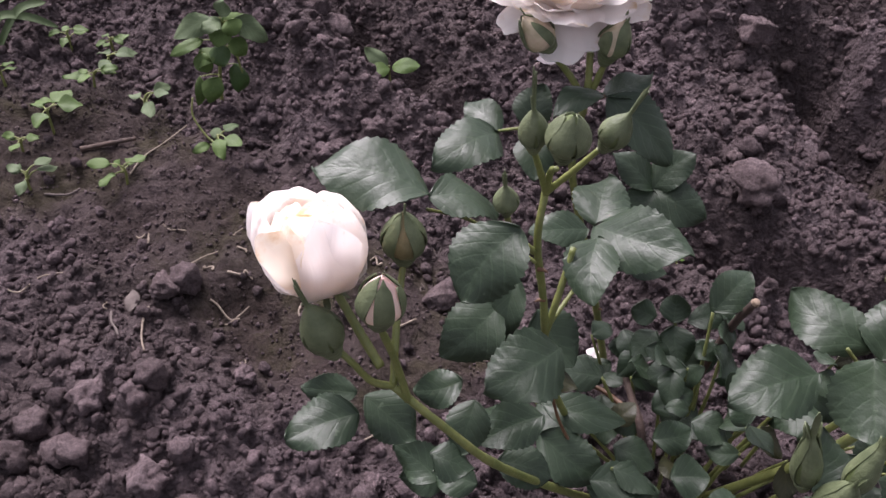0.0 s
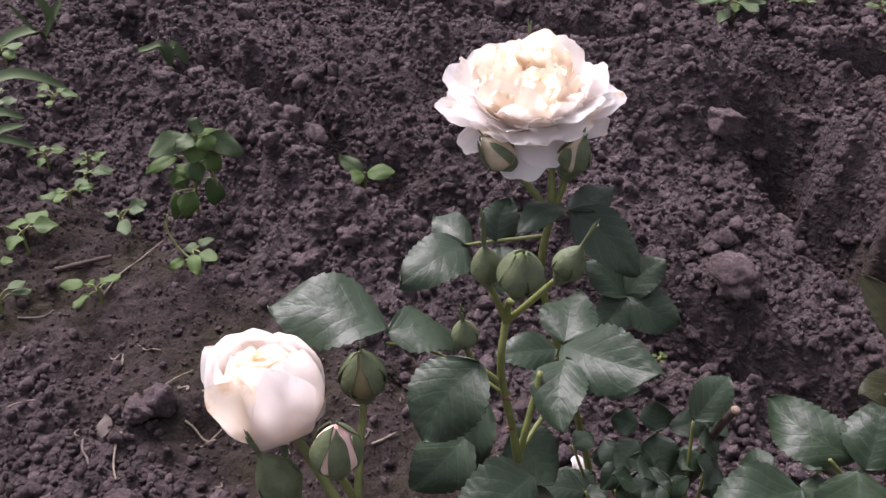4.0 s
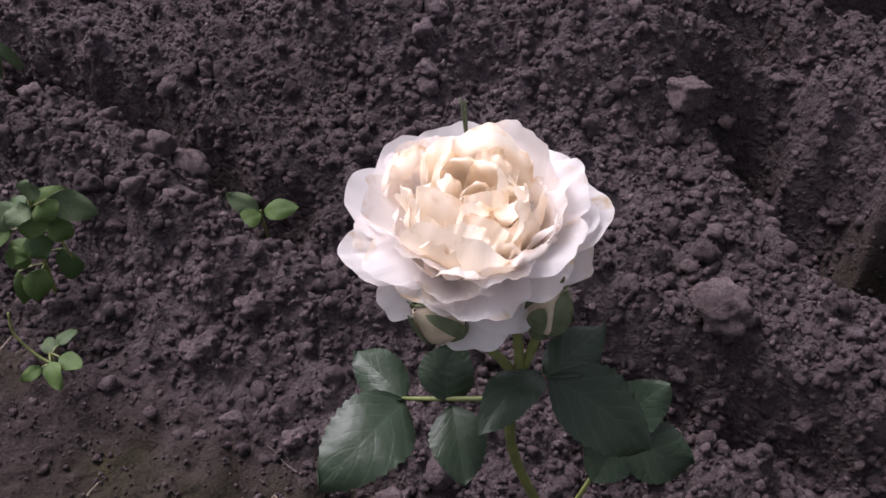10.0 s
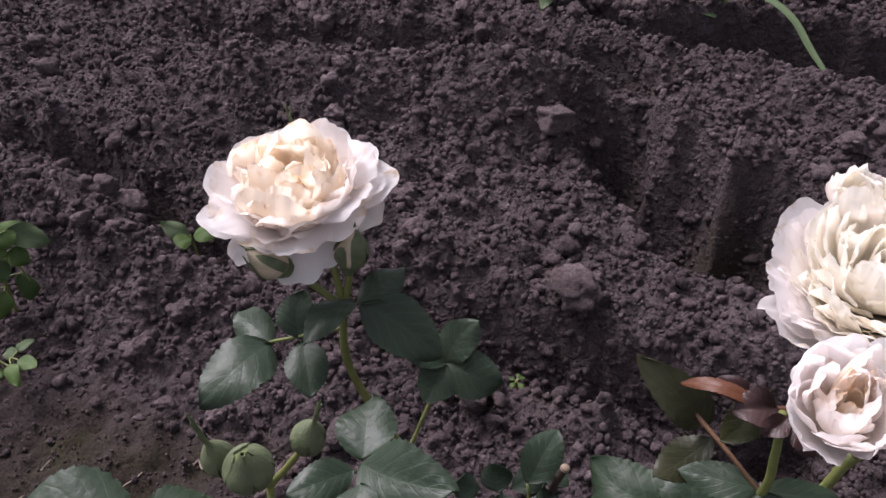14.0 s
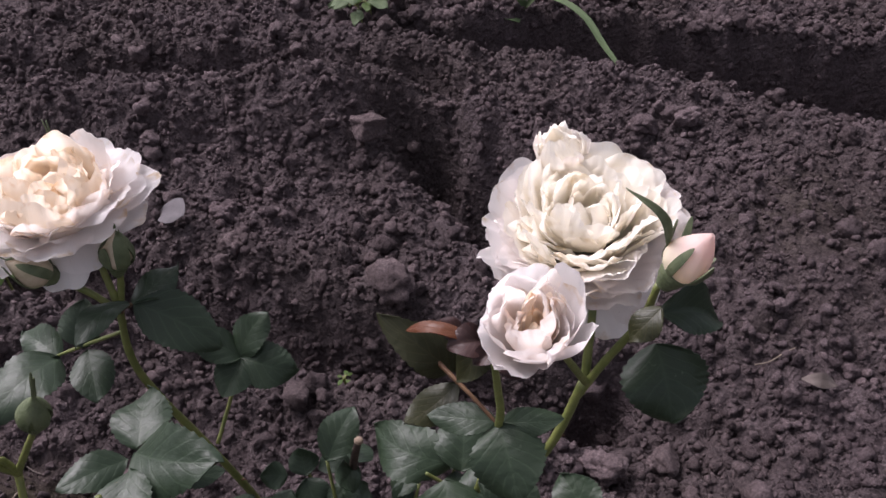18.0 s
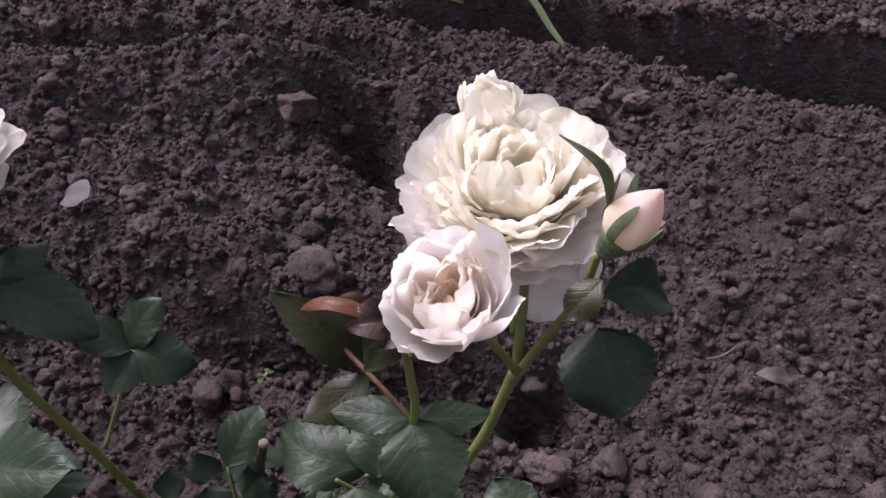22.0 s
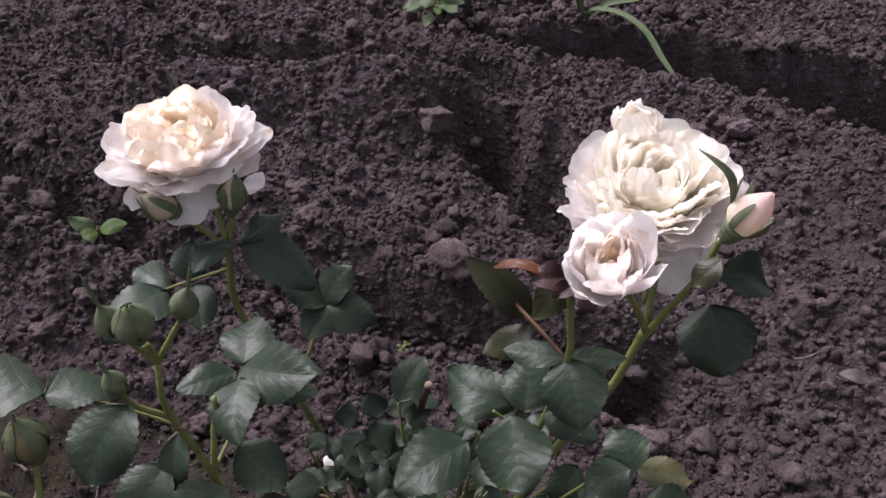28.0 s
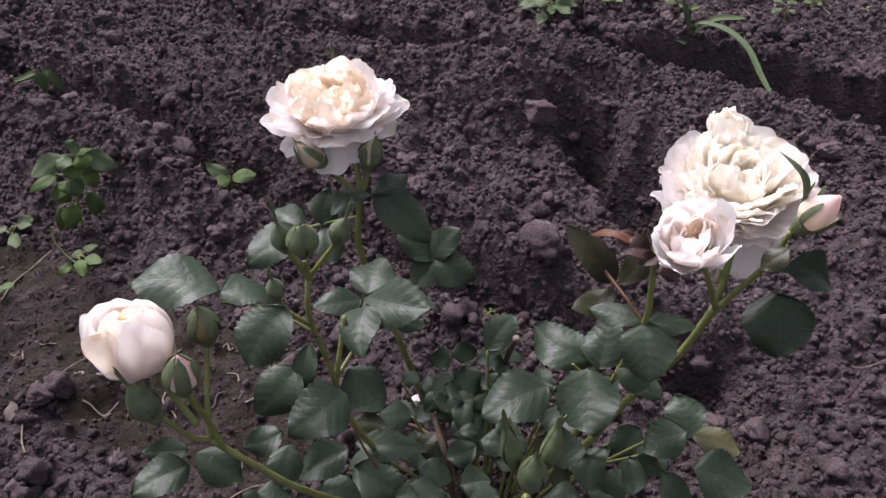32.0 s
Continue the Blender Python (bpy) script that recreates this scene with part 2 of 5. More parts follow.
PETAL_SPOT = petal_material("spotted_petal", (0.82, 0.78, 0.70), (0.84, 0.80, 0.77), (0.6, 0.5, 0.4), 0.6)
BUD_PINK = petal_material("pink_bud_petal", (0.92, 0.88, 0.72), (0.95, 0.81, 0.77), (0.8, 0.5, 0.45))
FALLEN = plain_material("fallen_petal", (0.064, 0.055, 0.060), (0.088, 0.076, 0.082), 120.0, 0.7)


# ---- mesh helpers ----
def part(name, mesh, material, parent=None, label=""):
    """Links a mesh or bmesh as one object under a thing or a part."""
    if isinstance(mesh, bmesh.types.BMesh):
        bm, mesh = mesh, bpy.data.meshes.new(name)
        bm.to_mesh(mesh)
        bm.free()
    ob = new(name, mesh)
    for mat in material if isinstance(material, (list, tuple)) else [material]:
        mesh.materials.append(mat)
    if parent:
        ob.parent = parent
    if label:
        tagged(ob, label)
    return ob


def thing(name, label, category, group="", kind="", at=(0, 0, 0)):
    ob = new(name)
    ob.location = at
    ob.empty_display_size = 0.01
    return tagged(ob, label, category, group, kind)


def mesh_of(name, verts, faces, smooth=True, uvs=None):
    me = bpy.data.meshes.new(name)
    me.from_pydata([tuple(map(float, p)) for p in verts], [], [tuple(map(int, q)) for q in faces])
    if uvs is not None:
        layer = me.uv_layers.new(name="UVMap")
        idx = np.empty(len(me.loops), int)
        me.loops.foreach_get("vertex_index", idx)
        layer.data.foreach_set("uv", np.asarray(uvs, float)[idx].ravel())
    if smooth:
        me.polygons.foreach_set("use_smooth", [True] * len(me.polygons))
    me.update()
    return me


def sheet(name, grid, thick):
    """A thin closed sheet over an n x m grid of points: two skins, joined along the rim."""
    n, m = grid.shape[:2]
    du, dv = np.gradient(grid, axis=0), np.gradient(grid, axis=1)
    nor = np.cross(du, dv)
    nor /= np.linalg.norm(nor, axis=-1, keepdims=True) + 1e-12
    verts = np.concatenate([(grid + nor * thick / 2).reshape(-1, 3), (grid - nor * thick / 2).reshape(-1, 3)])
    k = n * m
    i, j = np.meshgrid(range(n - 1), range(m - 1), indexing="ij")
    a = (i * m + j).ravel()
    top = np.stack([a, a + m, a + m + 1, a + 1], 1)
    faces = [*top.tolist(), *(top[:, ::-1] + k).tolist()]
    rim = [*range(m), *range(2 * m - 1, k, m), *range(k - 2, k - m - 1, -1), *range(k - 2 * m, 0, -m)]
    e = len(rim)
    verts = np.concatenate([verts, verts[rim], verts[np.array(rim) + k]])
    faces += [(2 * k + a, 2 * k + b, 2 * k + b + e, 2 * k + a + e) for a, b in zip(range(e), [*range(1, e), 0])]
    s, t = np.meshgrid(np.linspace(0, 1, n), np.linspace(0, 1, m), indexing="ij")
    uv = np.stack([s.ravel(), t.ravel()], 1)
    return mesh_of(name, verts, faces, True, np.concatenate([uv, uv, uv[rim], uv[rim]]))


def skin(name, grid):
    """One thin skin over a grid of points, for petals."""
    n, m = grid.shape[:2]
    i, j = np.meshgrid(range(n - 1), range(m - 1), indexing="ij")
    a = (i * m + j).ravel()
    s, t = np.meshgrid(np.linspace(0, 1, n), np.linspace(0, 1, m), indexing="ij")
    return mesh_of(name, grid.reshape(-1, 3), np.stack([a, a + m, a + m + 1, a + 1], 1), True, np.stack([s.ravel(), t.ravel()], 1))


def spline(points, count):
    p = np.array(points, float)
    p = np.concatenate([[2 * p[0] - p[1]], p, [2 * p[-1] - p[-2]]])
    out = []
    for t in np.linspace(0, len(points) - 1, count):
        k = min(int(t), len(points) - 2)
        u = t - k
        a, b, c, d = p[k : k + 4]
        out.append(0.5 * (2 * b + (c - a) * u + (2 * a - 5 * b + 4 * c - d) * u * u + (3 * b - a - 3 * c + d) * u**3))
    return np.array(out)


def tube(name, points, r0, r1, sides=10, rough=0.04, seed=0):
    """A round, slightly uneven stem along a smooth line, closed at both ends."""
    rng = np.random.RandomState(seed)
    line = spline(points, max(6, 7 * len(points)))
    n = len(line)
    way = np.gradient(line, axis=0)
    way /= np.linalg.norm(way, axis=1, keepdims=True)
    side = np.cross(way[0], (0.3, 0.5, 0.81))
    verts, faces = [], []
    for k in range(n):
        side = side - way[k] * (side @ way[k])
        side /= np.linalg.norm(side)
        other = np.cross(way[k], side)
        r = (r0 + (r1 - r0) * k / (n - 1)) * (1 + rough * rng.randn())
        for j in range(sides):
            a = 2 * math.pi * j / sides
            verts.append(line[k] + r * (math.cos(a) * side + math.sin(a) * other))
    for k in range(n - 1):
        for j in range(sides):
            a, b = k * sides + j, k * sides + (j + 1) % sides
            faces.append((a, b, b + sides, a + sides))
    faces += [tuple(range(sides - 1, -1, -1)), tuple(range((n - 1) * sides, n * sides))]
    return mesh_of(name, verts, faces)


def unit(p):
    p = np.array(p, float)
    return p / np.linalg.norm(p)


def frame_of(axis, twist=0.0):
    """A turn whose z runs along axis."""
    z = unit(axis)
    x = unit(np.cross((0.02, 1, 0.03), z))
    y = np.cross(z, x)
    c, s = math.cos(twist), math.sin(twist)
    return np.stack([c * x + s * y, c * y - s * x, z], 1)


# ---- the ground's form ----
def lattice(ix, iy, seed):
    h = (ix * 374761393 + iy * 668265263 + seed * 974711) & 0xFFFFFFFF
    h = ((h ^ (h >> 13)) * 1274126177) & 0xFFFFFFFF
    return ((h ^ (h >> 16)) & 0xFFFF) / 65535.0


def vnoise(x, y, size, seed):
    """Smooth noise from 0 to 1 with lumps of that size."""
    x, y = np.asarray(x) / size + 500.0, np.asarray(y) / size + 500.0
    ix, iy = np.floor(x).astype(np.int64), np.floor(y).astype(np.int64)
    u, v = x - ix, y - iy
    u, v = u * u * (3 - 2 * u), v * v * (3 - 2 * v)
    a, b = lattice(ix, iy, seed), lattice(ix + 1, iy, seed)
    c, d = lattice(ix, iy + 1, seed), lattice(ix + 1, iy + 1, seed)
    return (a * (1 - u) + b * u) * (1 - v) + (c * (1 - u) + d * u) * v


def lumps(x, y, size, seed, dense):
    """Rounded lumps of about that size, packed side by side."""
    x = np.asarray(x) + 0.30 * size * (vnoise(x, y, 0.6 * size, seed + 1) - 0.5)
    y = np.asarray(y) + 0.30 * size * (vnoise(x, y, 0.6 * size, seed + 2) - 0.5)
    px, py = x / size + 900.0, y / size + 900.0
    ix, iy = np.floor(px).astype(np.int64), np.floor(py).astype(np.int64)
    top = np.zeros_like(px)
    for i in (-1, 0, 1):
        for j in (-1, 0, 1):
            cx, cy = ix + i, iy + j
            r = (0.32 + 0.36 * lattice(cx, cy, seed + 5)) * (lattice(cx, cy, seed + 6) < dense)
            d2 = (px - cx - 0.1 - 0.8 * lattice(cx, cy, seed + 3)) ** 2 + (py - cy - 0.1 - 0.8 * lattice(cx, cy, seed + 4)) ** 2
            top = np.maximum(top, 0.85 * np.maximum(r * r - d2, 0) / np.maximum(r, 0.01))
    return top * size


def hill(x, y, cx, cy, sx, sy, turn=0.0):
    c, s = math.cos(radians(turn)), math.sin(radians(turn))
    p, q = (x - cx) * c + (y - cy) * s, (y - cy) * c - (x - cx) * s
    return np.exp(-((p / sx) ** 2 + (q / sy) ** 2))


def hollow(x, y, cx, cy, sx, sy, turn=0.0):
    """A steep-sided hollow with a flat floor."""
    c, s = math.cos(radians(turn)), math.sin(radians(turn))
    w = 0.5 * (vnoise(x, y, 0.025, 8) - 0.5)
    p, q = (x - cx) * c + (y - cy) * s, (y - cy) * c - (x - cx) * s
    return np.exp(-(((p / sx) ** 2 + (q / sy) ** 2) * (1 + w)) ** 1.6)


def step(v, a, b):
    u = np.clip((v - a) / (b - a), 0, 1)
    return u * u * (3 - 2 * u)


def beside(x, y, line):
    """How far along a line on the plan (metres), and how far off it (positive on its left)."""
    x, y = np.asarray(x, float), np.asarray(y, float)
    near, off, along, run = np.full(x.shape, 1e9), np.zeros(x.shape), np.zeros(x.shape), 0.0
    for (ax, ay), (bx, by) in zip(line, line[1:]):
        ux, uy = bx - ax, by - ay
        ln = math.hypot(ux, uy)
        t = np.clip(((x - ax) * ux + (y - ay) * uy) / ln**2, 0, 1)
        dx, dy = x - ax - t * ux, y - ay - t * uy
        d = np.hypot(dx, dy)
        mine = d < near
        near = np.where(mine, d, near)
        off = np.where(mine, np.where(ux * dy - uy * dx > 0, d, -d), off)
        along = np.where(mine, run + t * ln, along)
        run += ln
    return along, off, run


# lines on the plan, each from the far left to the near right
FURROW = ((-0.46, 0.56), (-0.384, 0.496), (-0.32, 0.446), (-0.258, 0.410), (-0.218, 0.378), (-0.172, 0.318), (-0.120, 0.284), (-0.060, 0.244), (0.020, 0.178), (0.075, 0.140), (0.140, 0.100), (0.185, 0.066), (0.225, 0.030))
RIDGE_NEAR = ((-0.44, 0.46), (-0.380, 0.405), (-0.319, 0.372), (-0.257, 0.326), (-0.198, 0.269), (-0.143, 0.215), (-0.09, 0.17))
RIDGE_FAR = ((-0.20, 0.51), (-0.120, 0.480), (-0.055, 0.456), (0.000, 0.434), (0.090, 0.404), (0.160, 0.380), (0.214, 0.338), (0.246, 0.296), (0.276, 0.245), (0.290, 0.200))
GROOVE = ((-0.19, 0.61), (-0.113, 0.568), (-0.020, 0.530), (0.069, 0.500), (0.100, 0.487), (0.155, 0.448), (0.188, 0.425), (0.26, 0.375))
TRENCH = ((0.06, 0.555), (0.176, 0.501), (0.255, 0.453), (0.317, 0.419), (0.375, 0.372), (0.429, 0.335), (0.473, 0.293), (0.56, 0.215), (0.72, 0.10))


def broad(x, y):
    """The lie of the bed: a slope up away from the path, furrows, ridges, hollows and a trench behind."""
    x, y = np.asarray(x, float), np.asarray(y, float)
    wx = x + 0.020 * (vnoise(x, y, 0.055, 3) - 0.5) + 0.010 * (vnoise(x, y, 0.02, 4) - 0.5)
    wy = y + 0.020 * (vnoise(x, y, 0.055, 5) - 0.5) + 0.010 * (vnoise(x, y, 0.02, 6) - 0.5)
    z = 0.0046 + 0.203 * 1.1 * np.tanh(y / 1.1) - 0.0444 * 1.1 * np.tanh(x / 1.1)
    # the diagonal furrow, deep at first, then a shallow gully that runs down to the bush
    along, off, run = beside(wx, wy, FURROW)
    deep = 0.060 * (1 - step(along, 0.26, 0.36)) + 0.046 * step(along, 0.26, 0.36) * (1 - step(along, run - 0.06, run))
    z = z - deep * (0.75 + 0.5 * vnoise(x, y, 0.06, 7)) * np.exp(-(np.abs(off / 0.023) ** 2.4)) * step(along, 0.0, 0.03)
    z = z + 0.017 * step(off, 0.0, 0.022) * np.exp(-((np.maximum(off, 0) / 0.08) ** 2)) * step(along, 0.0, 0.05) * (1 - 0.5 * step(along, 0.26, 0.36))
    along, off, run = beside(wx, wy, RIDGE_NEAR)
    z = z + 0.032 * np.exp(-((off / np.where(off > 0, 0.028, 0.036)) ** 2)) * step(along, 0, 0.05) * (1 - step(along, run - 0.14, run))
    # the long mound with a steep bank on its far side
    along, off, run = beside(wx, wy, RIDGE_FAR)
    z = z + 0.046 * np.exp(-((off / np.where(off > 0, 0.024, 0.056)) ** 2)) * step(along, 0, 0.08) * (1 - 0.6 * step(along, run - 0.08, run))
    along, off, run = beside(wx, wy, GROOVE)
    z = z - (0.040 + 0.036 * (vnoise(x, y, 0.08, 14) - 0.5)) * np.exp(-(np.abs(off / 0.019) ** 2.4)) * step(along, 0, 0.05) * (1 - step(along, run - 0.09, run))
    z = z + 0.018 * step(off, 0.002, 0.022) * np.exp(-((np.maximum(off, 0) / 0.06) ** 2)) * step(along, 0, 0.05) * (1 - step(along, run - 0.09, run))
    # the hollow with its broken bank
    pit = np.maximum.reduce([hollow(wx, wy, 0.180, 0.328, 0.032, 0.044, 38), hollow(wx, wy, 0.204, 0.262, 0.036, 0.056, 12), hollow(wx, wy, 0.234, 0.212, 0.036, 0.046, 20)])
    z = z - 0.108 * pit
    # the trench: a worn front edge, a steep wall behind
    along, off, run = beside(wx, wy, TRENCH)
    wide = 0.030 + 0.060 * step(along, 0.10, 0.32) + 0.045 * step(along, 0.36, 0.60)
    here = step(along, 0.10, 0.20)
    z = z - 0.115 * step(off, 0.0, 0.018) * (1 - step(off, wide - 0.012, wide)) * here
    z = z + 0.012 * np.exp(-(((off + 0.035) / 0.03) ** 2)) * here - 0.012 * step(off, wide, wide + 0.03) * here
    z = z + 0.024 * hill(x, y, 0.40, 0.10, 0.12, 0.13) - 0.030 * hill(x, y, 0.225, 0.022, 0.075, 0.05) - 0.040 * hollow(wx, wy, 0.188, 0.060, 0.042, 0.020, -12)
    z = z - 0.018 * hollow(wx, wy, -0.10, 0.105, 0.06, 0.03, -20) + 0.020 * hill(x, y, -0.35, -0.01, 0.08, 0.06) - 0.030 * hollow(wx, wy, 0.115, 0.118, 0.035, 0.022, -25) - 0.012 * hollow(wx, wy, -0.235, 0.045, 0.05, 0.035, -15)
    return z


def trench(x, y):
    """1 in the trench and on its banks."""
    along, off, run = beside(x, y, TRENCH)
    return (off > -0.005) & (off < 0.16) & (along > 0.12)


def smooth_soil(x, y):
    """1 where the soil is flat and crusted, 0 where it is dug over."""
    w = 0.05 * (vnoise(x, y, 0.05, 9) - 0.5)
    a = hill(x, y, -0.27, 0.13, 0.15, 0.075, -24) + hill(x, y, -0.16, 0.05, 0.10, 0.06, -10) + hill(x, y, -0.43, 0.2, 0.12, 0.07)
    b = 0.9 * hill(x, y, 0.228, 0.222, 0.032, 0.050) + 0.58 * hill(x, y, 0.42, 0.10, 0.19, 0.13)
    return np.clip((a + b + w) * 1.5 - 0.35, 0, 1)


def height(x, y):
    x, y = np.asarray(x, float), np.asarray(y, float)
    near = (1 - step(np.abs(x - 0.05), 0.76, 0.84)) * (1 - step(np.abs(y - 0.27), 0.47, 0.53))
    calm = 1 - 0.8 * smooth_soil(x, y)
    z = broad(x, y) + near * calm * 0.014 * (vnoise(x, y, 0.085, 11) - 0.5) + (1 - near) * 0.05 * (vnoise(x, y, 0.5, 16) - 0.5)
    z = z + near * calm * 0.010 * (vnoise(x, y, 0.032, 12) - 0.5) + near * (0.006 * (vnoise(x, y, 0.03, 13) - 0.5) + 0.006 * (vnoise(x, y, 0.011, 17) - 0.5))
    rough = 0.45 * lumps(x, y, 0.036, 30, 0.22) + 0.6 * lumps(x, y, 0.018, 40, 0.45) + 0.9 * lumps(x, y, 0.0095, 50, 0.9)
    return z + near * (calm * (rough - 0.006) + 0.0042 * (vnoise(x, y, 0.0052, 15) - 0.5))


def ground_z(x, y):
    return float(height(np.array([x]), np.array([y]))[0])


# ---- the ground ----
def spread(lo, hi, pitch, reach):
    """Even steps from lo to hi, then ever longer ones out to reach."""
    inner = list(np.arange(lo, hi + pitch / 2, pitch))
    out, gap = [], pitch
    while sum(out) < reach:
        gap *= 1.3
        out.append(gap)
    far = np.cumsum(out)
    return np.array([*(lo - far[::-1]), *inner, *(inner[-1] + far)])


gx, gy = spread(-0.72, 0.80, 0.0026, 60.0), spread(-0.20, 0.74, 0.0026, 60.0)
xx, yy = np.meshgrid(gx, gy, indexing="ij")
zz = height(xx, yy)
nx, ny = xx.shape
ii = (np.arange(nx - 1)[:, None] * ny + np.arange(ny - 1)[None]).ravel()
quads = np.stack([ii, ii + ny, ii + ny + 1, ii + 1], 1).astype(np.int32)
me = bpy.data.meshes.new("ground")
me.vertices.add(nx * ny)
me.vertices.foreach_set("co", np.stack([xx.ravel(), yy.ravel(), zz.ravel()], 1).ravel())
me.loops.add(4 * len(quads))
me.loops.foreach_set("vertex_index", quads.ravel())
me.polygons.add(len(quads))
me.polygons.foreach_set("loop_start", np.arange(0, 4 * len(quads), 4))
me.polygons.foreach_set("loop_total", np.full(len(quads), 4))
me.polygons.foreach_set("use_smooth", np.ones(len(quads), bool))
me.update(calc_edges=True)
me.attributes.new("crust", "FLOAT", "POINT").data.foreach_set("value", smooth_soil(xx, yy).ravel())
ground = tagged(part("ground", me, SOIL), "dug grey-brown garden soil, dry and crumbly", "soil", kind="structure")


def lump_shape(level, seed, block=0.0):
    bm = bmesh.new()
    bmesh.ops.create_icosphere(bm, subdivisions=level, radius=1.0)
    v = np.array([p.co for p in bm.verts])
    f = np.array([[p.index for p in q.verts] for q in bm.faces])
    bm.free()
    rng = np.random.RandomState(seed)
    off = Vector(rng.rand(3) * 50)
    amp = np.array([0.8 + 0.50 * noise.noise(Vector(p) * 0.9 + off) + 0.42 * noise.noise(Vector(p) * 2.3 + off) + (0.17 * noise.noise(Vector(p) * 5.1 + off) + 0.10 * noise.noise(Vector(p) * 10.3 + off) if level > 2 else 0) for p in v])
    amp = 0.8 + (amp - 0.8) * (1 - 0.65 * block)
    v = v * amp[:, None]
    if block:
        v = v * (1 - block + block * 0.86 / np.max(np.abs(v / np.linalg.norm(v, axis=1, keepdims=True)), axis=1))[:, None]
    for _ in range(0 if block > 0.8 else 3 + rng.randint(3)):
        n = unit(rng.randn(3))
        over = np.maximum(v @ n - (0.55 + 0.25 * rng.rand()), 0)
        v = v - 0.7 * over[:, None] * n
    return v * np.array([1, 0.7 + 0.3 * rng.rand(), 0.6 + 0.3 * rng.rand()]), f


def turns(rng, n):
    q = rng.randn(n, 4)
    w, x, y, z = (q / np.linalg.norm(q, axis=1, keepdims=True)).T
    return np.stack([np.stack([1 - 2 * (y * y + z * z), 2 * (x * y - z * w), 2 * (x * z + y * w)], -1), np.stack([2 * (x * y + z * w), 1 - 2 * (x * x + z * z), 2 * (y * z - x * w)], -1), np.stack([2 * (x * z - y * w), 2 * (y * z + x * w), 1 - 2 * (x * x + y * y)], -1)], -2)


def steep(x, y):
    """1 on the banks and walls of the furrows."""
    e = 0.004
    return np.hypot(broad(x + e, y) - broad(x - e, y), broad(x, y + e) - broad(x, y - e)) / (2 * e) > 0.75


def scatter(name, count, lo, hi, level, seed, label, sink=0.25, power=2.2, reach=(-0.70, 0.76, -0.17, 0.72), flare=0.40, stay=0.93, where=None):
    """Many loose lumps of soil in one mesh."""
    rng = np.random.RandomState(seed)
    x, y = rng.uniform(reach[0], reach[1], 3 * count), rng.uniform(reach[2], reach[3], 3 * count)
    far = np.maximum(y, 0)
    keep = (x < flare + 0.07 + 0.8 * far) & (x > -flare - 0.52 * far)
    x, y = x[keep], y[keep]
    keep = rng.rand(len(x)) > stay * smooth_soil(x, y) + 0.25 * (vnoise(x, y, 0.05, seed + 70) > 0.7)
    if where:
        keep = keep & where(x, y)
    x, y = x[keep][:count], y[keep][:count]
    n = len(x)
    size = lo * (1 - rng.rand(n) * (1 - (lo / hi) ** power)) ** (-1 / power)
    z = height(x, y) + size * (0.5 - sink)
    rot = turns(rng, n) * (size / 2)[:, None, None]
    shapes = [lump_shape(level, seed * 31 + k) for k in range(9)]
    pick = rng.randint(0, len(shapes), n)
    vs, fs, base = [], [], 0
    for k, (sv, sf) in enumerate(shapes):
        mine = pick == k
        pts = np.einsum("nij,vj->nvi", rot[mine], sv) + np.stack([x, y, z], -1)[mine][:, None]
        vs.append(pts.reshape(-1, 3))
        fs.append((sf[None] + base + (np.arange(mine.sum()) * len(sv))[:, None, None]).reshape(-1, 3))
        base += mine.sum() * len(sv)
    v, f = np.concatenate(vs), np.concatenate(fs).astype(np.int32)
    me = bpy.data.meshes.new(name)
    me.vertices.add(len(v))
    me.vertices.foreach_set("co", v.ravel())
    me.loops.add(3 * len(f))
    me.loops.foreach_set("vertex_index", f.ravel())
    me.polygons.add(len(f))
    me.polygons.foreach_set("loop_start", np.arange(0, 3 * len(f), 3))
    me.polygons.foreach_set("loop_total", np.full(len(f), 3))
    me.polygons.foreach_set("use_smooth", np.ones(len(f), bool))
    me.update(calc_edges=True)
    return tagged(part(name, me, CLODS), label, "soil", kind="stuff")


scatter("soil_grit", 26000, 0.0022, 0.0048, 1, 20, "fine dry grains of grey-brown garden soil", 0.25, stay=0.12)
scatter("soil_crumbs", 21000, 0.0046, 0.0100, 2, 21, "small dry crumbs of grey-brown garden soil", 0.36)
scatter("soil_lumps", 3600, 0.008, 0.015, 2, 22, "loose dry lumps of grey-brown garden soil", 0.36)
scatter("soil_clumps", 330, 0.013, 0.024, 3, 23, "loose dry clumps of grey-brown garden soil", 0.38)
scatter("bank_crumbs", 3600, 0.005, 0.013, 2, 25, "small lumps of soil on the steep banks", 0.35, where=steep, stay=0.3)
scatter("trench_lumps", 700, 0.008, 0.030, 3, 24, "loose dark lumps of soil in the trench", 0.3, reach=(0.14, 0.76, 0.12, 0.64), where=trench)

# larger clods that can be told apart, each an object of its own on shared meshes
clod_meshes = []
for k in range(14):
    cv, cf = lump_shape(4 if k < 6 else 3, 400 + k, 0.9 if k in (0, 5, 9) else 0.25)
    cm = mesh_of("clod", cv, cf)
    cm.materials.append(CLODS)
    clod_meshes.append(cm)


def clod(x, y, size, k, turn=0.0, up=0.28):
    ob = new("clod", clod_meshes[k % 14])
    ob.parent = ground
    ob.matrix_local = pose(x, y, ground_z(x, y) + up * size, 20 * math.sin(k * 2.1), 18 * math.cos(k * 1.7), turn) @ Matrix.Scale(size / 2, 4)
    return ob


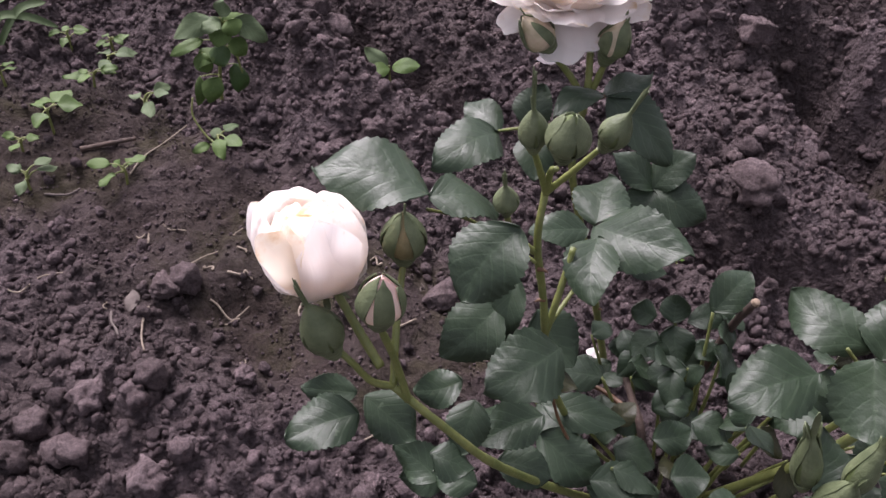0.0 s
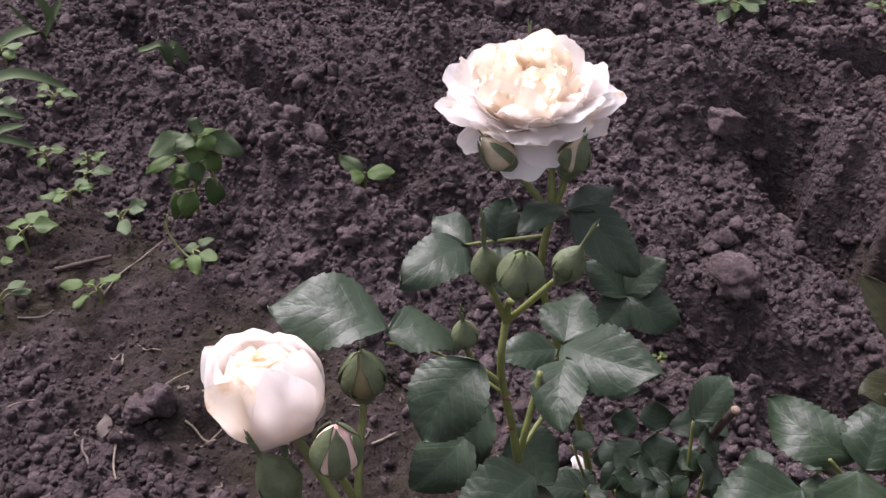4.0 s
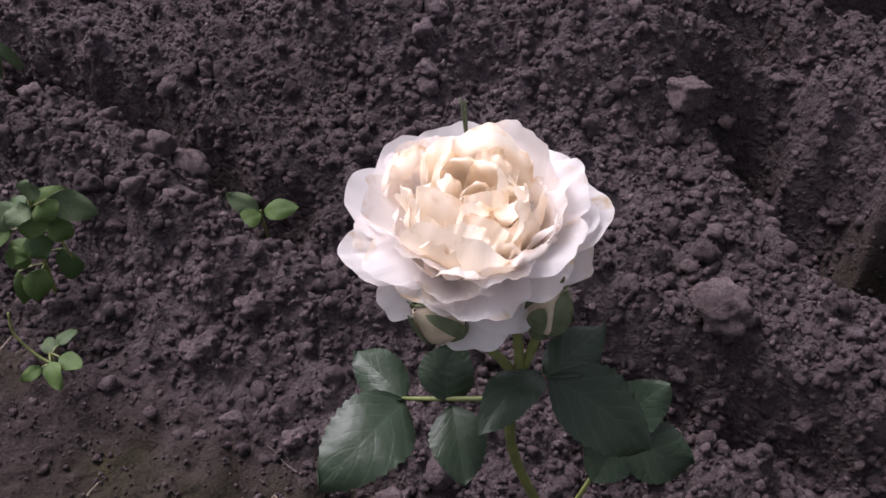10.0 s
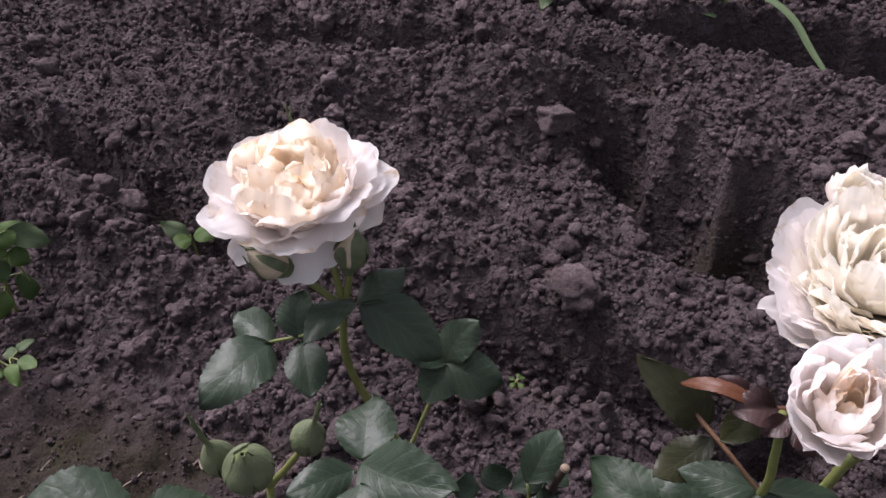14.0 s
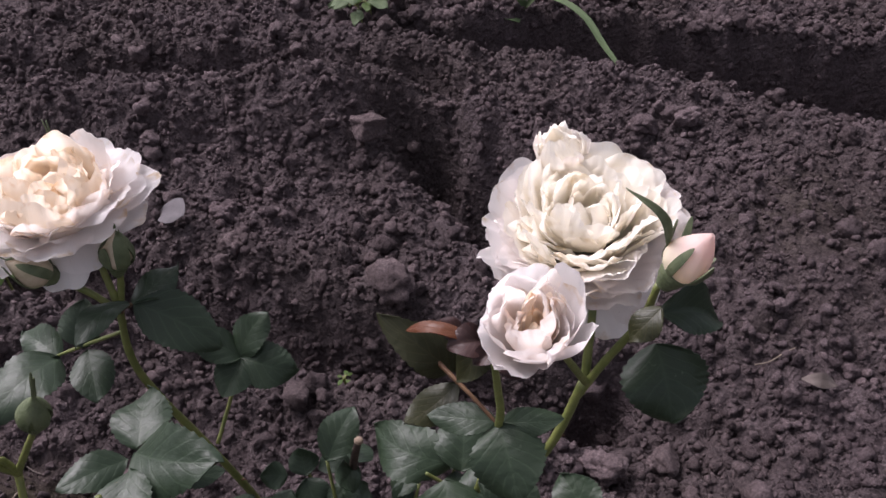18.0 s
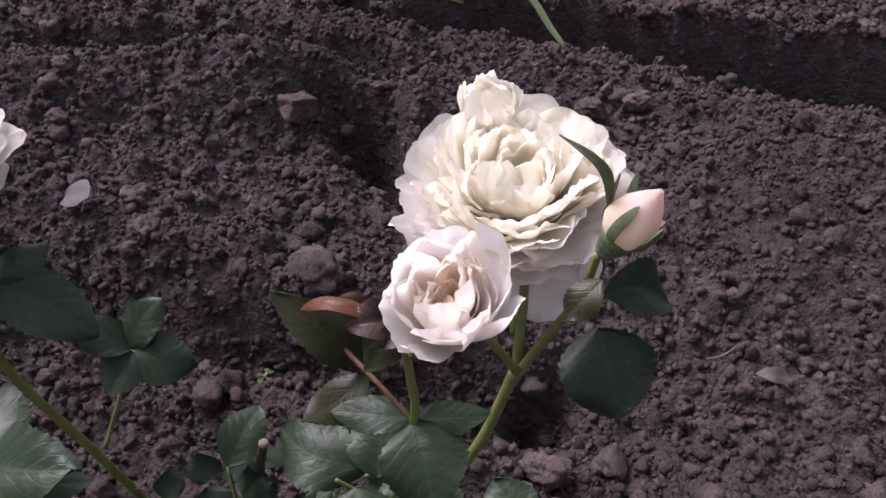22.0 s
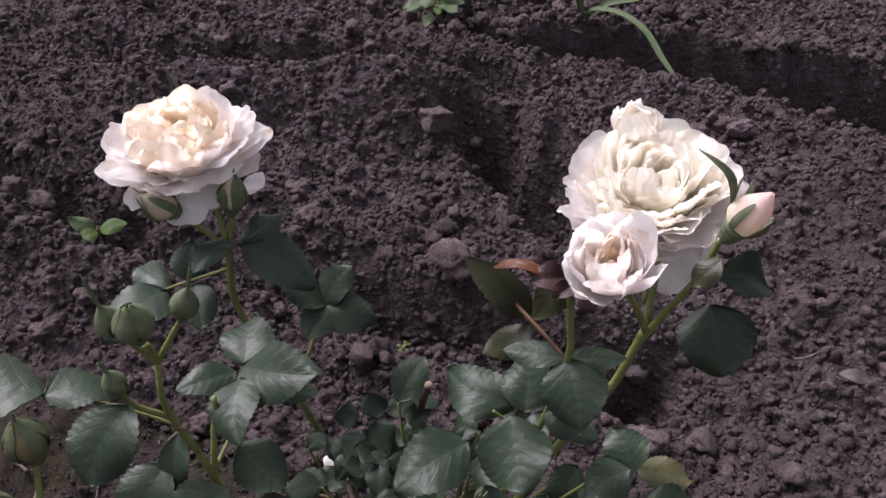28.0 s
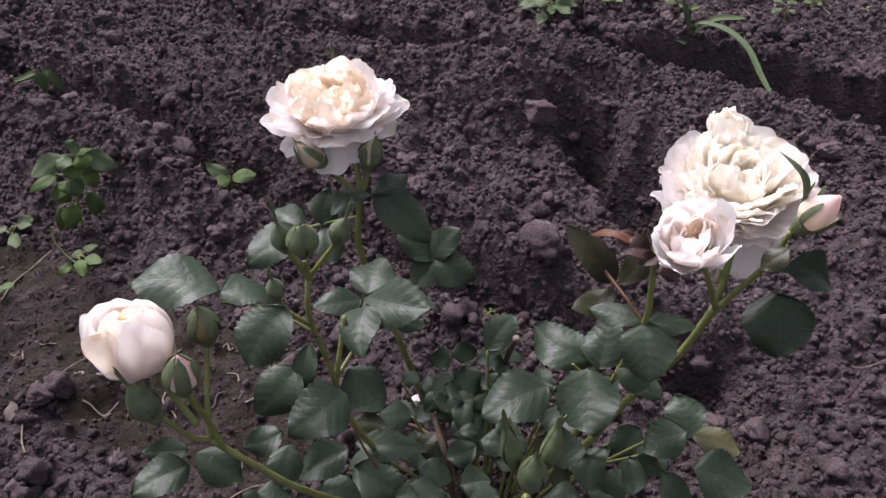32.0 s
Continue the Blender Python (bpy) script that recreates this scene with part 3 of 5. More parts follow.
rng = np.random.RandomState(77)
made = 0
while made < 170:
    x, y = rng.uniform(-0.68, 0.8), rng.uniform(-0.18, 0.72)
    if rng.rand() > 0.95 * float(smooth_soil(np.array([x]), np.array([y]))[0]) + 0.1:
        clod(x, y, 0.014 * (1 - rng.rand() * 0.80) ** -0.5, rng.choice((1, 2, 3, 4, 6, 7, 8, 10, 11, 12, 13)), 360 * rng.rand())
        made += 1


# ---- the rose bush ----
bush = thing("rose_bush", "rose bush with white and peach flowers, green buds, dark leaves", "rose bush", at=(0, 0, 0))
leaf_count = [0]


def leaf_grid(base, tip, width, normal, droop, fold, seed, teeth=13, serr=0.05, belly=0.42, rows=53, cols=11):
    rng = np.random.RandomState(seed)
    base, tip = np.array(base, float), np.array(tip, float)
    length = np.linalg.norm(tip - base)
    ex = (tip - base) / length
    ez = unit(np.array(normal) - ex * (np.array(normal) @ ex))
    ey = np.cross(ez, ex)
    s = np.linspace(0, 1, rows)[:, None]
    v = np.linspace(-1, 1, cols)[None]
    form = np.where(s < belly, np.sin(0.5 * math.pi * np.clip(s / belly, 0, 1)) ** 0.75, np.cos(0.5 * math.pi * np.clip((s - belly) / (1 - belly), 0, 1)) ** 0.80)
    form = np.maximum(form, 0.012)
    saw = (s * teeth + 0.3 * rng.rand()) % 1.0
    half = 0.5 * width * form * (1 + serr * (1 - 2 * saw) * np.abs(v) ** 4 * (s > 0.12))
    bend, wave, ph = 0.05 * rng.randn(), 0.065 + 0.08 * rng.rand(), 6.3 * rng.rand()
    fold, droop = fold * rng.uniform(0.5, 1.9), droop + 0.05 * rng.randn()
    x = s * length + 0 * v + 0.10 * width * np.abs(v) * form * (s - 0.35)
    y = v * half + bend * length * np.sin(math.pi * s)
    z = fold * np.abs(v) * half + droop * length * (np.sin(math.pi * s) - 0.6 * s * s) - 0.34 * v * v * half * (0.35 + 0.65 * s)
    z = z + wave * width * np.abs(v) ** 2 * np.sin(7.5 * s + ph + 1.7 * np.sign(v))
    z = z + 0.022 * width * (np.abs(np.sin(math.pi * (6.6 * s - 1.9 * np.abs(v) * form))) - 0.5) * np.abs(v) ** 0.4 * form
    tw = 0.25 * rng.randn() * s
    y, z = y * np.cos(tw) - z * np.sin(tw), y * np.sin(tw) + z * np.cos(tw)
    return base + x[..., None] * ex + y[..., None] * ey + z[..., None] * ez


def leaflet(base, tip, width, normal, mat=None, droop=0.06, fold=0.15, label="", owner=None):
    leaf_count[0] += 1
    g = leaf_grid(base, tip, width, normal, droop, fold, leaf_count[0])
    return part("leaf", sheet("leaf", g, 0.00035), mat or LEAF, owner or bush, label)


def stalk(points, r0, r1, mat=None, name="stem", owner=None, label=""):
    leaf_count[0] += 1
    return part(name, tube(name, points, r0, r1, seed=leaf_count[0]), mat or STEM, owner or bush, label)


def prickle(at, way, size=0.004):
    at, way = np.array(at), unit(way)
    return part("prickle", tube("prickle", [at, at + way * size * 0.6, at + way * size + (0, 0, -0.0008)], size * 0.28, 0.0001, 6), STEM_RED, bush)


# stems
stalk([(-0.058, 0.040, 0.216), (-0.058, 0.036, 0.195), (-0.061, 0.034, 0.157), (-0.044, 0.035, 0.088), (-0.032, 0.035, 0.036), (-0.024, 0.026, -0.004)], 0.0016, 0.0023)
stalk([(-0.051, 0.036, 0.215), (-0.053, 0.037, 0.207), (-0.058, 0.036, 0.192)], 0.0014, 0.0017)
stalk([(-0.087, -0.070, 0.221), (-0.089, -0.076, 0.202), (-0.084, -0.073, 0.169), (-0.077, -0.066, 0.118), (-0.058, -0.052, 0.060), (-0.040, -0.038, 0.0)], 0.0013, 0.0019)
stalk([(-0.073, -0.060, 0.186), (-0.078, -0.068, 0.168), (-0.082, -0.071, 0.150)], 0.0012, 0.0016)
stalk([(-0.139, -0.112, 0.166), (-0.122, -0.114, 0.147), (-0.102, -0.110, 0.119), (-0.070, -0.085, 0.065), (-0.042, -0.050, 0.004)], 0.0015, 0.0020)
stalk([(-0.1355, -0.086, 0.203), (-0.1365, -0.091, 0.196), (-0.138, -0.102, 0.184), (-0.139, -0.112, 0.166)], 0.0011, 0.0014)
stalk([(-0.157, -0.117, 0.191), (-0.152, -0.117, 0.184), (-0.146, -0.115, 0.172), (-0.139, -0.112, 0.166)], 0.0011, 0.0014)
stalk([(-0.142, -0.122, 0.208), (-0.139, -0.117, 0.191), (-0.137, -0.113, 0.176), (-0.134, -0.113, 0.160)], 0.0012, 0.0015)
stalk([(-0.159, -0.096, 0.198), (-0.151, -0.105, 0.188), (-0.143, -0.112, 0.176)], 0.0015, 0.0016)
stalk([(0.112, -0.082, 0.180), (0.098, -0.079, 0.146), (0.078, -0.067, 0.104), (0.052, -0.064, 0.062), (0.018, -0.045, 0.0)], 0.0019, 0.0025)
stalk([(0.126, -0.064, 0.224), (0.120, -0.074, 0.205), (0.112, -0.082, 0.178)], 0.0015, 0.0018)
stalk([(0.092, -0.100, 0.224), (0.102, -0.093, 0.202), (0.112, -0.083, 0.180)], 0.0012, 0.0016)
stalk([(0.131, -0.101, 0.236), (0.128, -0.095, 0.215), (0.118, -0.086, 0.190), (0.108, -0.080, 0.168)], 0.0013, 0.0018)
stalk([(0.131, -0.031, 0.244), (0.130, -0.050, 0.215), (0.116, -0.074, 0.188)], 0.0013, 0.0018)
stalk([(0.0712, -0.0932, 0.2275), (0.0722, -0.0925, 0.205), (0.072, -0.090, 0.182), (0.064, -0.076, 0.130), (0.046, -0.060, 0.065)], 0.0014, 0.0018)
stalk([(-0.016, 0.046, 0.136), (-0.026, 0.042, 0.118), (-0.041, 0.035, 0.094)], 0.0009, 0.0011, name="leaf_stalk")
stalk([(-0.097, 0.058, 0.163), (-0.085, 0.050, 0.170), (-0.060, 0.036, 0.182)], 0.0007, 0.0010, name="leaf_stalk")
stalk([(-0.051, 0.029, 0.200), (-0.055, 0.032, 0.197), (-0.058, 0.036, 0.192)], 0.0007, 0.0011, STEM_RED, "leaf_stalk")
stalk([(-0.060, -0.035, 0.176), (-0.066, -0.052, 0.166), (-0.080, -0.070, 0.156)], 0.0007, 0.0010, name="leaf_stalk")
stalk([(-0.128, -0.074, 0.2145), (-0.113, -0.069, 0.206), (-0.098, -0.074, 0.199), (-0.089, -0.077, 0.193)], 0.0006, 0.0007, name="leaf_stalk")
stalk([(-0.101, -0.081, 0.218), (-0.098, -0.079, 0.208), (-0.090, -0.077, 0.198)], 0.0010, 0.0013)
stalk([(0.072, -0.090, 0.182), (0.066, -0.078, 0.190), (0.058, -0.060, 0.198)], 0.0007, 0.0010, STEM_RED, "leaf_stalk")
stalk([(0.047, -0.060, 0.132), (0.056, -0.064, 0.120), (0.062, -0.070, 0.100)], 0.0008, 0.0010, name="leaf_stalk")
stalk([(-0.002, 0.010, 0.078), (0.004, 0.0, 0.06), (0.004, -0.02, 0.02)], 0.0008, 0.0011, name="leaf_stalk")
stalk([(0.105, -0.078, 0.090), (0.09, -0.07, 0.07), (0.05, -0.05, 0.02)], 0.0008, 0.0011, name="leaf_stalk")
stalk([(-0.000, -0.149, 0.140), (-0.004, -0.13, 0.10), (-0.014, -0.08, 0.02)], 0.0020, 0.0025)
stalk([(0.026, -0.012, 0.112), (0.020, -0.006, 0.085), (0.006, -0.008, 0.03), (-0.006, -0.016, -0.01)], 0.0019, 0.0025, WOOD, "old_stem", label="brown cut stem with a pale top")
part("cut_face", tube("cut_face", [(0.0262, -0.0122, 0.1121), (0.0266, -0.0126, 0.1136)], 0.0022, 0.0018), WOOD_CUT, bush)
stalk([(-0.028, 0.001, 0.053), (-0.026, -0.022, 0.054), (-0.024, -0.045, 0.050), (-0.020, -0.05, 0.0)], 0.0017, 0.0025, WOOD, "old_stem")
stalk([(-0.051, -0.006, 0.045), (-0.040, -0.012, 0.048), (-0.025, -0.03, 0.050)], 0.0011, 0.0015, STEM_RED, "old_stem")
stalk([(-0.077, -0.066, 0.116), (-0.070, -0.068, 0.09), (-0.055, -0.072, 0.06), (-0.04, -0.06, 0.02)], 0.0007, 0.0008, STEM_RED, "twig")
for a, w in (((0.100, -0.079, 0.150), (1, -0.3, -0.1)), ((0.084, -0.070, 0.116), (-0.6, -0.6, 0.3)), ((-0.084, -0.074, 0.172), (-1, -0.3, 0.2)), ((-0.088, -0.077, 0.190), (0.9, -0.4, 0.1)), ((-0.050, 0.035, 0.11), (-1, -0.2, 0.1)), ((-0.038, 0.035, 0.062), (1, -0.4, 0.1)), ((0.118, -0.076, 0.176), (1, -0.5, 0.2))):
    prickle(a, w)


# flowers
def petal_grid(L, W, a0, a1, bend, cup, ruffle, rng, base_r=0.0, nv=16, nu=21):
    """A petal that leaves the flower's axis at a0 degrees and ends at a1, wrapped round the axis by cup."""
    t = np.linspace(0, 1, 60)
    ang = np.radians(a0 + (a1 - a0) * t**bend)
    rr = base_r + np.concatenate([[0], np.cumsum(np.sin((ang[1:] + ang[:-1]) / 2))]) * L / 59
    hh = np.concatenate([[0], np.cumsum(np.cos((ang[1:] + ang[:-1]) / 2))]) * L / 59
    v, u = np.linspace(0, 1, nv)[:, None], np.linspace(-1, 1, nu)[None]
    tip = 1 - (0.22 + 0.10 * rng.rand()) * np.abs(u) ** 2.4 + 0.05 * (np.abs(u) - 0.5) * (rng.rand() < 0.6) + 0.02 * np.sin(5 * u + 6 * rng.rand())
    ve = np.clip(v * tip, 0, 1)
    r, h, an = np.interp(ve, t, rr), np.interp(ve, t, hh), np.interp(ve, t, ang)
    w = 0.5 * W * (0.22 + 0.78 * np.sin(0.5 * math.pi * np.clip(v / 0.72, 0, 1)) ** 0.8)
    R = np.maximum(r, 0.36 * W) / max(cup, 0.05)
    phi = u * w / R
    f1, f2, p1, p2 = 3 + 2 * rng.rand(), 6 + 3 * rng.rand(), 6.3 * rng.rand(), 6.3 * rng.rand()
    lift = ruffle * W * v**2 * (np.sin(f1 * u + p1) * 0.6 + 0.4 * np.sin(f2 * u + p2) * np.abs(u) ** 0.5 + 0.35 * np.sin(9 * v + 3 * u + p2) + 0.25 * v**4 * np.sin(2.1 * f2 * u + p1))
    out, up = r - R * (1 - np.cos(phi)) + lift * np.cos(an), h - lift * np.sin(an)
    return np.stack([out, R * np.sin(phi), up], -1)


def flower(center, axis, R, rings, seed, cup_mat, label, name="flower", hips=True, reach=0.75):
    """A flower of separate petals on a green cup; rings: count, length, width, start and end angle, bend, wrap, ruffle, material."""
    rng = np.random.RandomState(seed)
    center = np.array(center, float)
    turn = frame_of(axis)
    foot = center - turn[:, 2] * 0.55 * R
    hip = tube("flower", [foot - turn[:, 2] * 0.22 * R, foot - turn[:, 2] * 0.05 * R, foot + turn[:, 2] * 0.12 * R], 0.10 * R, 0.2 * R, 12)
    fl = part(name, hip, cup_mat, bush, label)
    for k, (n, L, W, a0, a1, bend, cup, ruf, mat) in enumerate(rings):
        start = 6.3 * rng.rand()
        for j in range(n):
            g = petal_grid(R * L * (1 + 0.08 * rng.randn()), R * W * (1 + 0.1 * rng.randn()), a0 + 6 * rng.randn(), a1 + 9 * rng.randn(), bend, cup, ruf, rng, 0.03 * R)
            az = start + 2 * math.pi * (j + 0.28 * rng.randn()) / n
            c, s = math.cos(az), math.sin(az)
            lean = 0.18 * rng.randn()
            g = np.stack([c * g[..., 0] - s * (g[..., 1] + lean * g[..., 2]), s * g[..., 0] + c * (g[..., 1] + lean * g[..., 2]), g[..., 2]], -1)
            part("petal", skin("petal", foot + g @ turn.T), mat, fl)
    if hips:
        for j in range(5):
            g = petal_grid(reach * R, 0.2 * R, 100, 150 + 10 * rng.randn(), 1.0, 0.3, 0.05, rng, 0.08 * R, 9, 5)
            az = 6.283 * (j + 0.2 * rng.randn()) / 5
            c, s = math.cos(az), math.sin(az)
            g = np.stack([c * g[..., 0] - s * g[..., 1], s * g[..., 0] + c * g[..., 1], g[..., 2]], -1)
            part("sepal", sheet("sepal", foot + g @ turn.T, 0.0005), SEPAL, fl)
    return fl, foot, turn


def bowl(rows):
    """Rings of incurved petals; rows: count, width, rim radius, rim height, end angle, ruffle, material."""
    rings = []
    for n, w, r, h, end, ruf, mat in rows:
        a0 = 2 * math.degrees(math.atan2(r, h)) - end
        d = radians(a0 - end)
        rings.append((n, h * d / (math.sin(radians(a0)) - math.sin(radians(end))), w, a0, end, 1.0, 1.0, ruf, mat))
    return rings


def loose_petal(owner, foot, turn, az, L, W, a0, a1, mat, seed, bend=1.0, cup=0.35, ruf=0.05):
    rng = np.random.RandomState(seed)
    g = petal_grid(L, W, a0, a1, bend, cup, ruf, rng, 0.002)
    c, s = math.cos(radians(az)), math.sin(radians(az))
    g = np.stack([c * g[..., 0] - s * g[..., 1], s * g[..., 0] + c * g[..., 1], g[..., 2]], -1)
    return part("petal", skin("petal", foot + g @ turn.T), mat, owner)


def bud(base, tip, radius, seed, body, sepals=5, reach=1.15, open_deg=4, label="", slim=1.0):
    """A rose bud: the rounded body, its hip, and narrow sepals that hug it and run past its tip."""
    rng = np.random.RandomState(seed)
    base, tip = np.array(base, float), np.array(tip, float)
    L = np.linalg.norm(tip - base)
    turn = frame_of(tip - base, 6.3 * rng.rand())
    s = np.linspace(0, 1, 22)
    prof = radius * np.sin(math.pi * np.clip(s, 0, 1) ** 0.78) ** 0.62 * (1 - 0.45 * s**2)
    prof = np.maximum(prof, 0.0006)
    a = np.linspace(0, 2 * math.pi, 19)
    sw = 0.06 * np.sin(3 * a[None] + 5 * s[:, None])
    g = np.stack([prof[:, None] * np.cos(a)[None] * (1 + sw), prof[:, None] * np.sin(a)[None] * (1 + sw), (s * L)[:, None] + 0 * a[None]], -1)
    b = part("bud", sheet("bud", base + g[:, ::-1] @ turn.T, 0.0003), body, bush, label)
    hip = tube("hip", [base - turn[:, 2] * radius * 0.75, base - turn[:, 2] * radius * 0.35, base + turn[:, 2] * radius * 0.25], 0.3 * radius, 0.72 * radius, 12)
    part("hip", hip, SEPAL, b)
    for j in range(sepals):
        t = np.linspace(0, 1, 18)[:, None]
        u = np.linspace(-1, 1, 7)[None]
        run = reach * (1 + 0.12 * rng.randn())
        sv = np.clip(t * run, 0, 1)
        pr = radius * np.sin(math.pi * sv**0.78) ** 0.62 * (1 - 0.45 * sv**2) * 1.05 + 0.0003
        pr = pr + math.tan(radians(open_deg * (1 + 0.5 * rng.randn()))) * np.maximum(t - 0.45, 0) ** 1.3 * L
        half = slim * radius * 0.95 * (1 - t) ** 0.7 * (0.35 + 1.2 * t) + 0.00015
        az = 2 * math.pi * (j + 0.12 * rng.randn()) / sepals
        ph = az + u * half / np.maximum(pr, 0.5 * radius)
        g = np.stack([pr * np.cos(ph), pr * np.sin(ph), t * run * L + 0 * u], -1)
        part("sepal", sheet("sepal", base + g @ turn.T, 0.0005), SEPAL, b)
    return b


def rosette(count, rim, top, drop, lean, n, width, ruffle, mats):
    """Many close rings of petals whose rims make a low dome; lean: how far the rims curl in at the heart and out at the edge."""
    rows = []
    for k in range(count):
        f = (k + 0.4) / (count - 0.6)
        r, h = 0.05 + (rim - 0.05) * f**0.9, top - drop * f**2.2
        end = math.degrees(math.atan2(r, h)) + lean[0] + (lean[1] - lean[0]) * f
        rows.append((int(n[0] + (n[1] - n[0]) * f), width[0] + (width[1] - width[0]) * f, r, h, end, ruffle, mats[min(int(f * len(mats)), len(mats) - 1)]))
    return bowl(rows)


P, O, C, B = PETAL_PEACH, PETAL_OUT, PETAL_CREAM, PETAL_BLUSH
# the open peach-centred flower on the tall stem
fa, foot, turn = flower((-0.067, 0.058, 0.2525), (0.02, -0.14, 0.99), 0.0330, bowl([
    (4, 0.50, 0.06, 0.66, -48, 0.07, P), (4, 0.72, 0.20, 0.73, -42, 0.06, P), (5, 0.50, 0.30, 0.72, -8, 0.12, P), (5, 0.88, 0.37, 0.75, -38, 0.06, P), (6, 0.55, 0.48, 0.73, -6, 0.11, P),
    (6, 0.95, 0.57, 0.72, -32, 0.06, P), (7, 0.60, 0.67, 0.67, 0, 0.11, P), (7, 0.98, 0.76, 0.65, -8, 0.06, B), (8, 0.80, 0.88, 0.56, 30, 0.08, B), (9, 0.85, 1.00, 0.44, 54, 0.07, O), (9, 0.85, 1.10, 0.28, 76, 0.06, O)]), 3, SEPAL, "wide open double flower, peach heart and white outer petals", reach=0.42)
for k, (az, L, W, a0, a1) in enumerate(((188, 0.041, 0.026, 88, 76), (212, 0.036, 0.020, 92, 114), (262, 0.036, 0.023, 92, 142), (284, 0.033, 0.023, 90, 122), (335, 0.037, 0.025, 88, 90), (2, 0.043, 0.031, 86, 74), (32, 0.041, 0.030, 86, 68), (62, 0.041, 0.031, 84, 62), (92, 0.041, 0.031, 84, 58), (122, 0.041, 0.031, 84, 60), (152, 0.042, 0.031, 86, 66), (236, 0.034, 0.028, 80, 78), (308, 0.034, 0.028, 80, 80), (272, 0.033, 0.028, 78, 84))):
    loose_petal(fa, foot, turn, az, L, W, a0, a1, O, 60 + k, cup=0.4, ruf=0.04)
# the large cream flower of the cluster
fb, foot, turn = flower((0.1262, -0.058, 0.2425), (-0.05, -0.22, 0.97), 0.0372, rosette(15, 1.02, 0.79, 0.40, (-34, -22), (4, 11), (0.46, 0.80), 0.075, (C, C, C, C, O)), 8, SEPAL, "large full cream-white flower, open flat", reach=0.4)
for k, (az, L, W, a0, a1) in enumerate(((270, 0.038, 0.036, 100, 156), (304, 0.038, 0.032, 100, 150))):
    loose_petal(fb, foot, turn, az, L, W, a0, a1, PETAL_SPOT, 80 + k)
# the half-open flower in front of it
fc, foot, turn = flower((0.0832, -0.1040, 0.2380), (-0.12, -0.28, 0.95), 0.0166, bowl([
    (5, 0.50, 0.10, 1.18, -34, 0.10, P), (5, 0.70, 0.26, 1.24, -28, 0.10, B), (5, 0.85, 0.42, 1.28, -24, 0.09, B), (5, 1.00, 0.58, 1.28, -18, 0.09, B),
    (5, 1.20, 0.76, 1.26, -16, 0.06, O), (5, 1.35, 0.90, 1.20, -4, 0.055, O), (4, 1.5, 1.00, 1.06, 12, 0.05, O)]), 12, SEPAL, "half-open white flower with a pinkish heart", reach=0.5)
# the small opening flower behind
fe, foot, turn = flower((0.1298, -0.030, 0.2495), (-0.1, -0.1, 0.99), 0.0108, bowl([
    (5, 0.7, 0.2, 1.45, -50, 0.08, C), (5, 0.9, 0.45, 1.5, -44, 0.08, C), (6, 1.0, 0.7, 1.45, -34, 0.08, C), (6, 1.1, 0.90, 1.3, -18, 0.07, B)]), 15, SEPAL, "small flower just opening, cream petals")
# the globe-shaped flower on the low stem
ff, foot, turn = flower((-0.1615, -0.1010, 0.2085), (-0.12, 0.26, 0.95), 0.0112, bowl([
    (4, 0.9, 0.15, 2.2, -50, 0.06, P), (4, 1.4, 0.36, 2.35, -50, 0.06, P), (4, 1.9, 0.56, 2.45, -50, 0.05, P), (4, 2.5, 0.76, 2.6, -48, 0.045, P),
    (4, 3.1, 0.95, 2.75, -46, 0.04, B), (3, 3.5, 1.1, 2.8, -42, 0.05, O), (3, 3.4, 1.22, 2.7, -34, 0.055, O)]), 19, SEPAL, "round half-closed blush-white flower")

# buds
bud((-0.0855, -0.092, 0.251), (-0.0845, -0.096, 0.2655), 0.0066, 31, BUD_GREEN, reach=1.05, label="round green bud")
bud((-0.094, -0.083, 0.247), (-0.0950, -0.0855, 0.2605), 0.0045, 32, BUD_GREEN, reach=1.9, label="slim green bud with long sepal tips")
bud((-0.071, -0.082, 0.247), (-0.0665, -0.0850, 0.2590), 0.0047, 33, BUD_GREEN, reach=1.9, label="slim green bud with long sepal tips")
for q in ((-0.0866, -0.086, 0.240), (-0.0935, -0.080, 0.243), (-0.0725, -0.079, 0.243)):
    stalk([q, (0.5 * (q[0] - 0.087), -0.076, 0.232), (-0.087, -0.071, 0.220)], 0.0010, 0.0013, name="bud_stalk")
bud((-0.101, -0.081, 0.220), (-0.102, -0.083, 0.2305), 0.0040, 34, BUD_GREEN, reach=1.6, label="small pointed green bud")
bud((-0.1355, -0.086, 0.205), (-0.1350, -0.089, 0.224), 0.0076, 35, BUD_OLIVE, slim=0.6, label="bud showing peach petals between green sepals")
bud((-0.158, -0.118, 0.192), (-0.163, -0.120, 0.212), 0.0066, 36, BUD_GREEN, reach=1.45, label="plump green bud")
bud((-0.141, -0.122, 0.210), (-0.139, -0.125, 0.229), 0.0074, 37, BUD_PINK, slim=0.75, reach=0.95, label="bud showing peach petals between green sepals")
pink = bud((0.1330, -0.1060, 0.2430), (0.1425, -0.1120, 0.2600), 0.0080, 38, BUD_PINK, sepals=5, reach=0.72, open_deg=22, slim=0.34, label="pointed bud, pink petals over open sepals")
part("sepal", sheet("sepal", leaf_grid((0.1320, -0.1030, 0.2530), (0.1210, -0.0950, 0.2740), 0.0032, (-0.2, -0.9, 0.3), 0.04, 0.5, 9, 3, 0.02, 0.3, 22, 7), 0.0005), SEPAL, pink)
bud((-0.078, 0.037, 0.221), (-0.0895, 0.032, 0.236), 0.0074, 39, BUD_TIP, sepals=4, reach=0.98, open_deg=10, slim=0.5, label="green bud under the open flower")
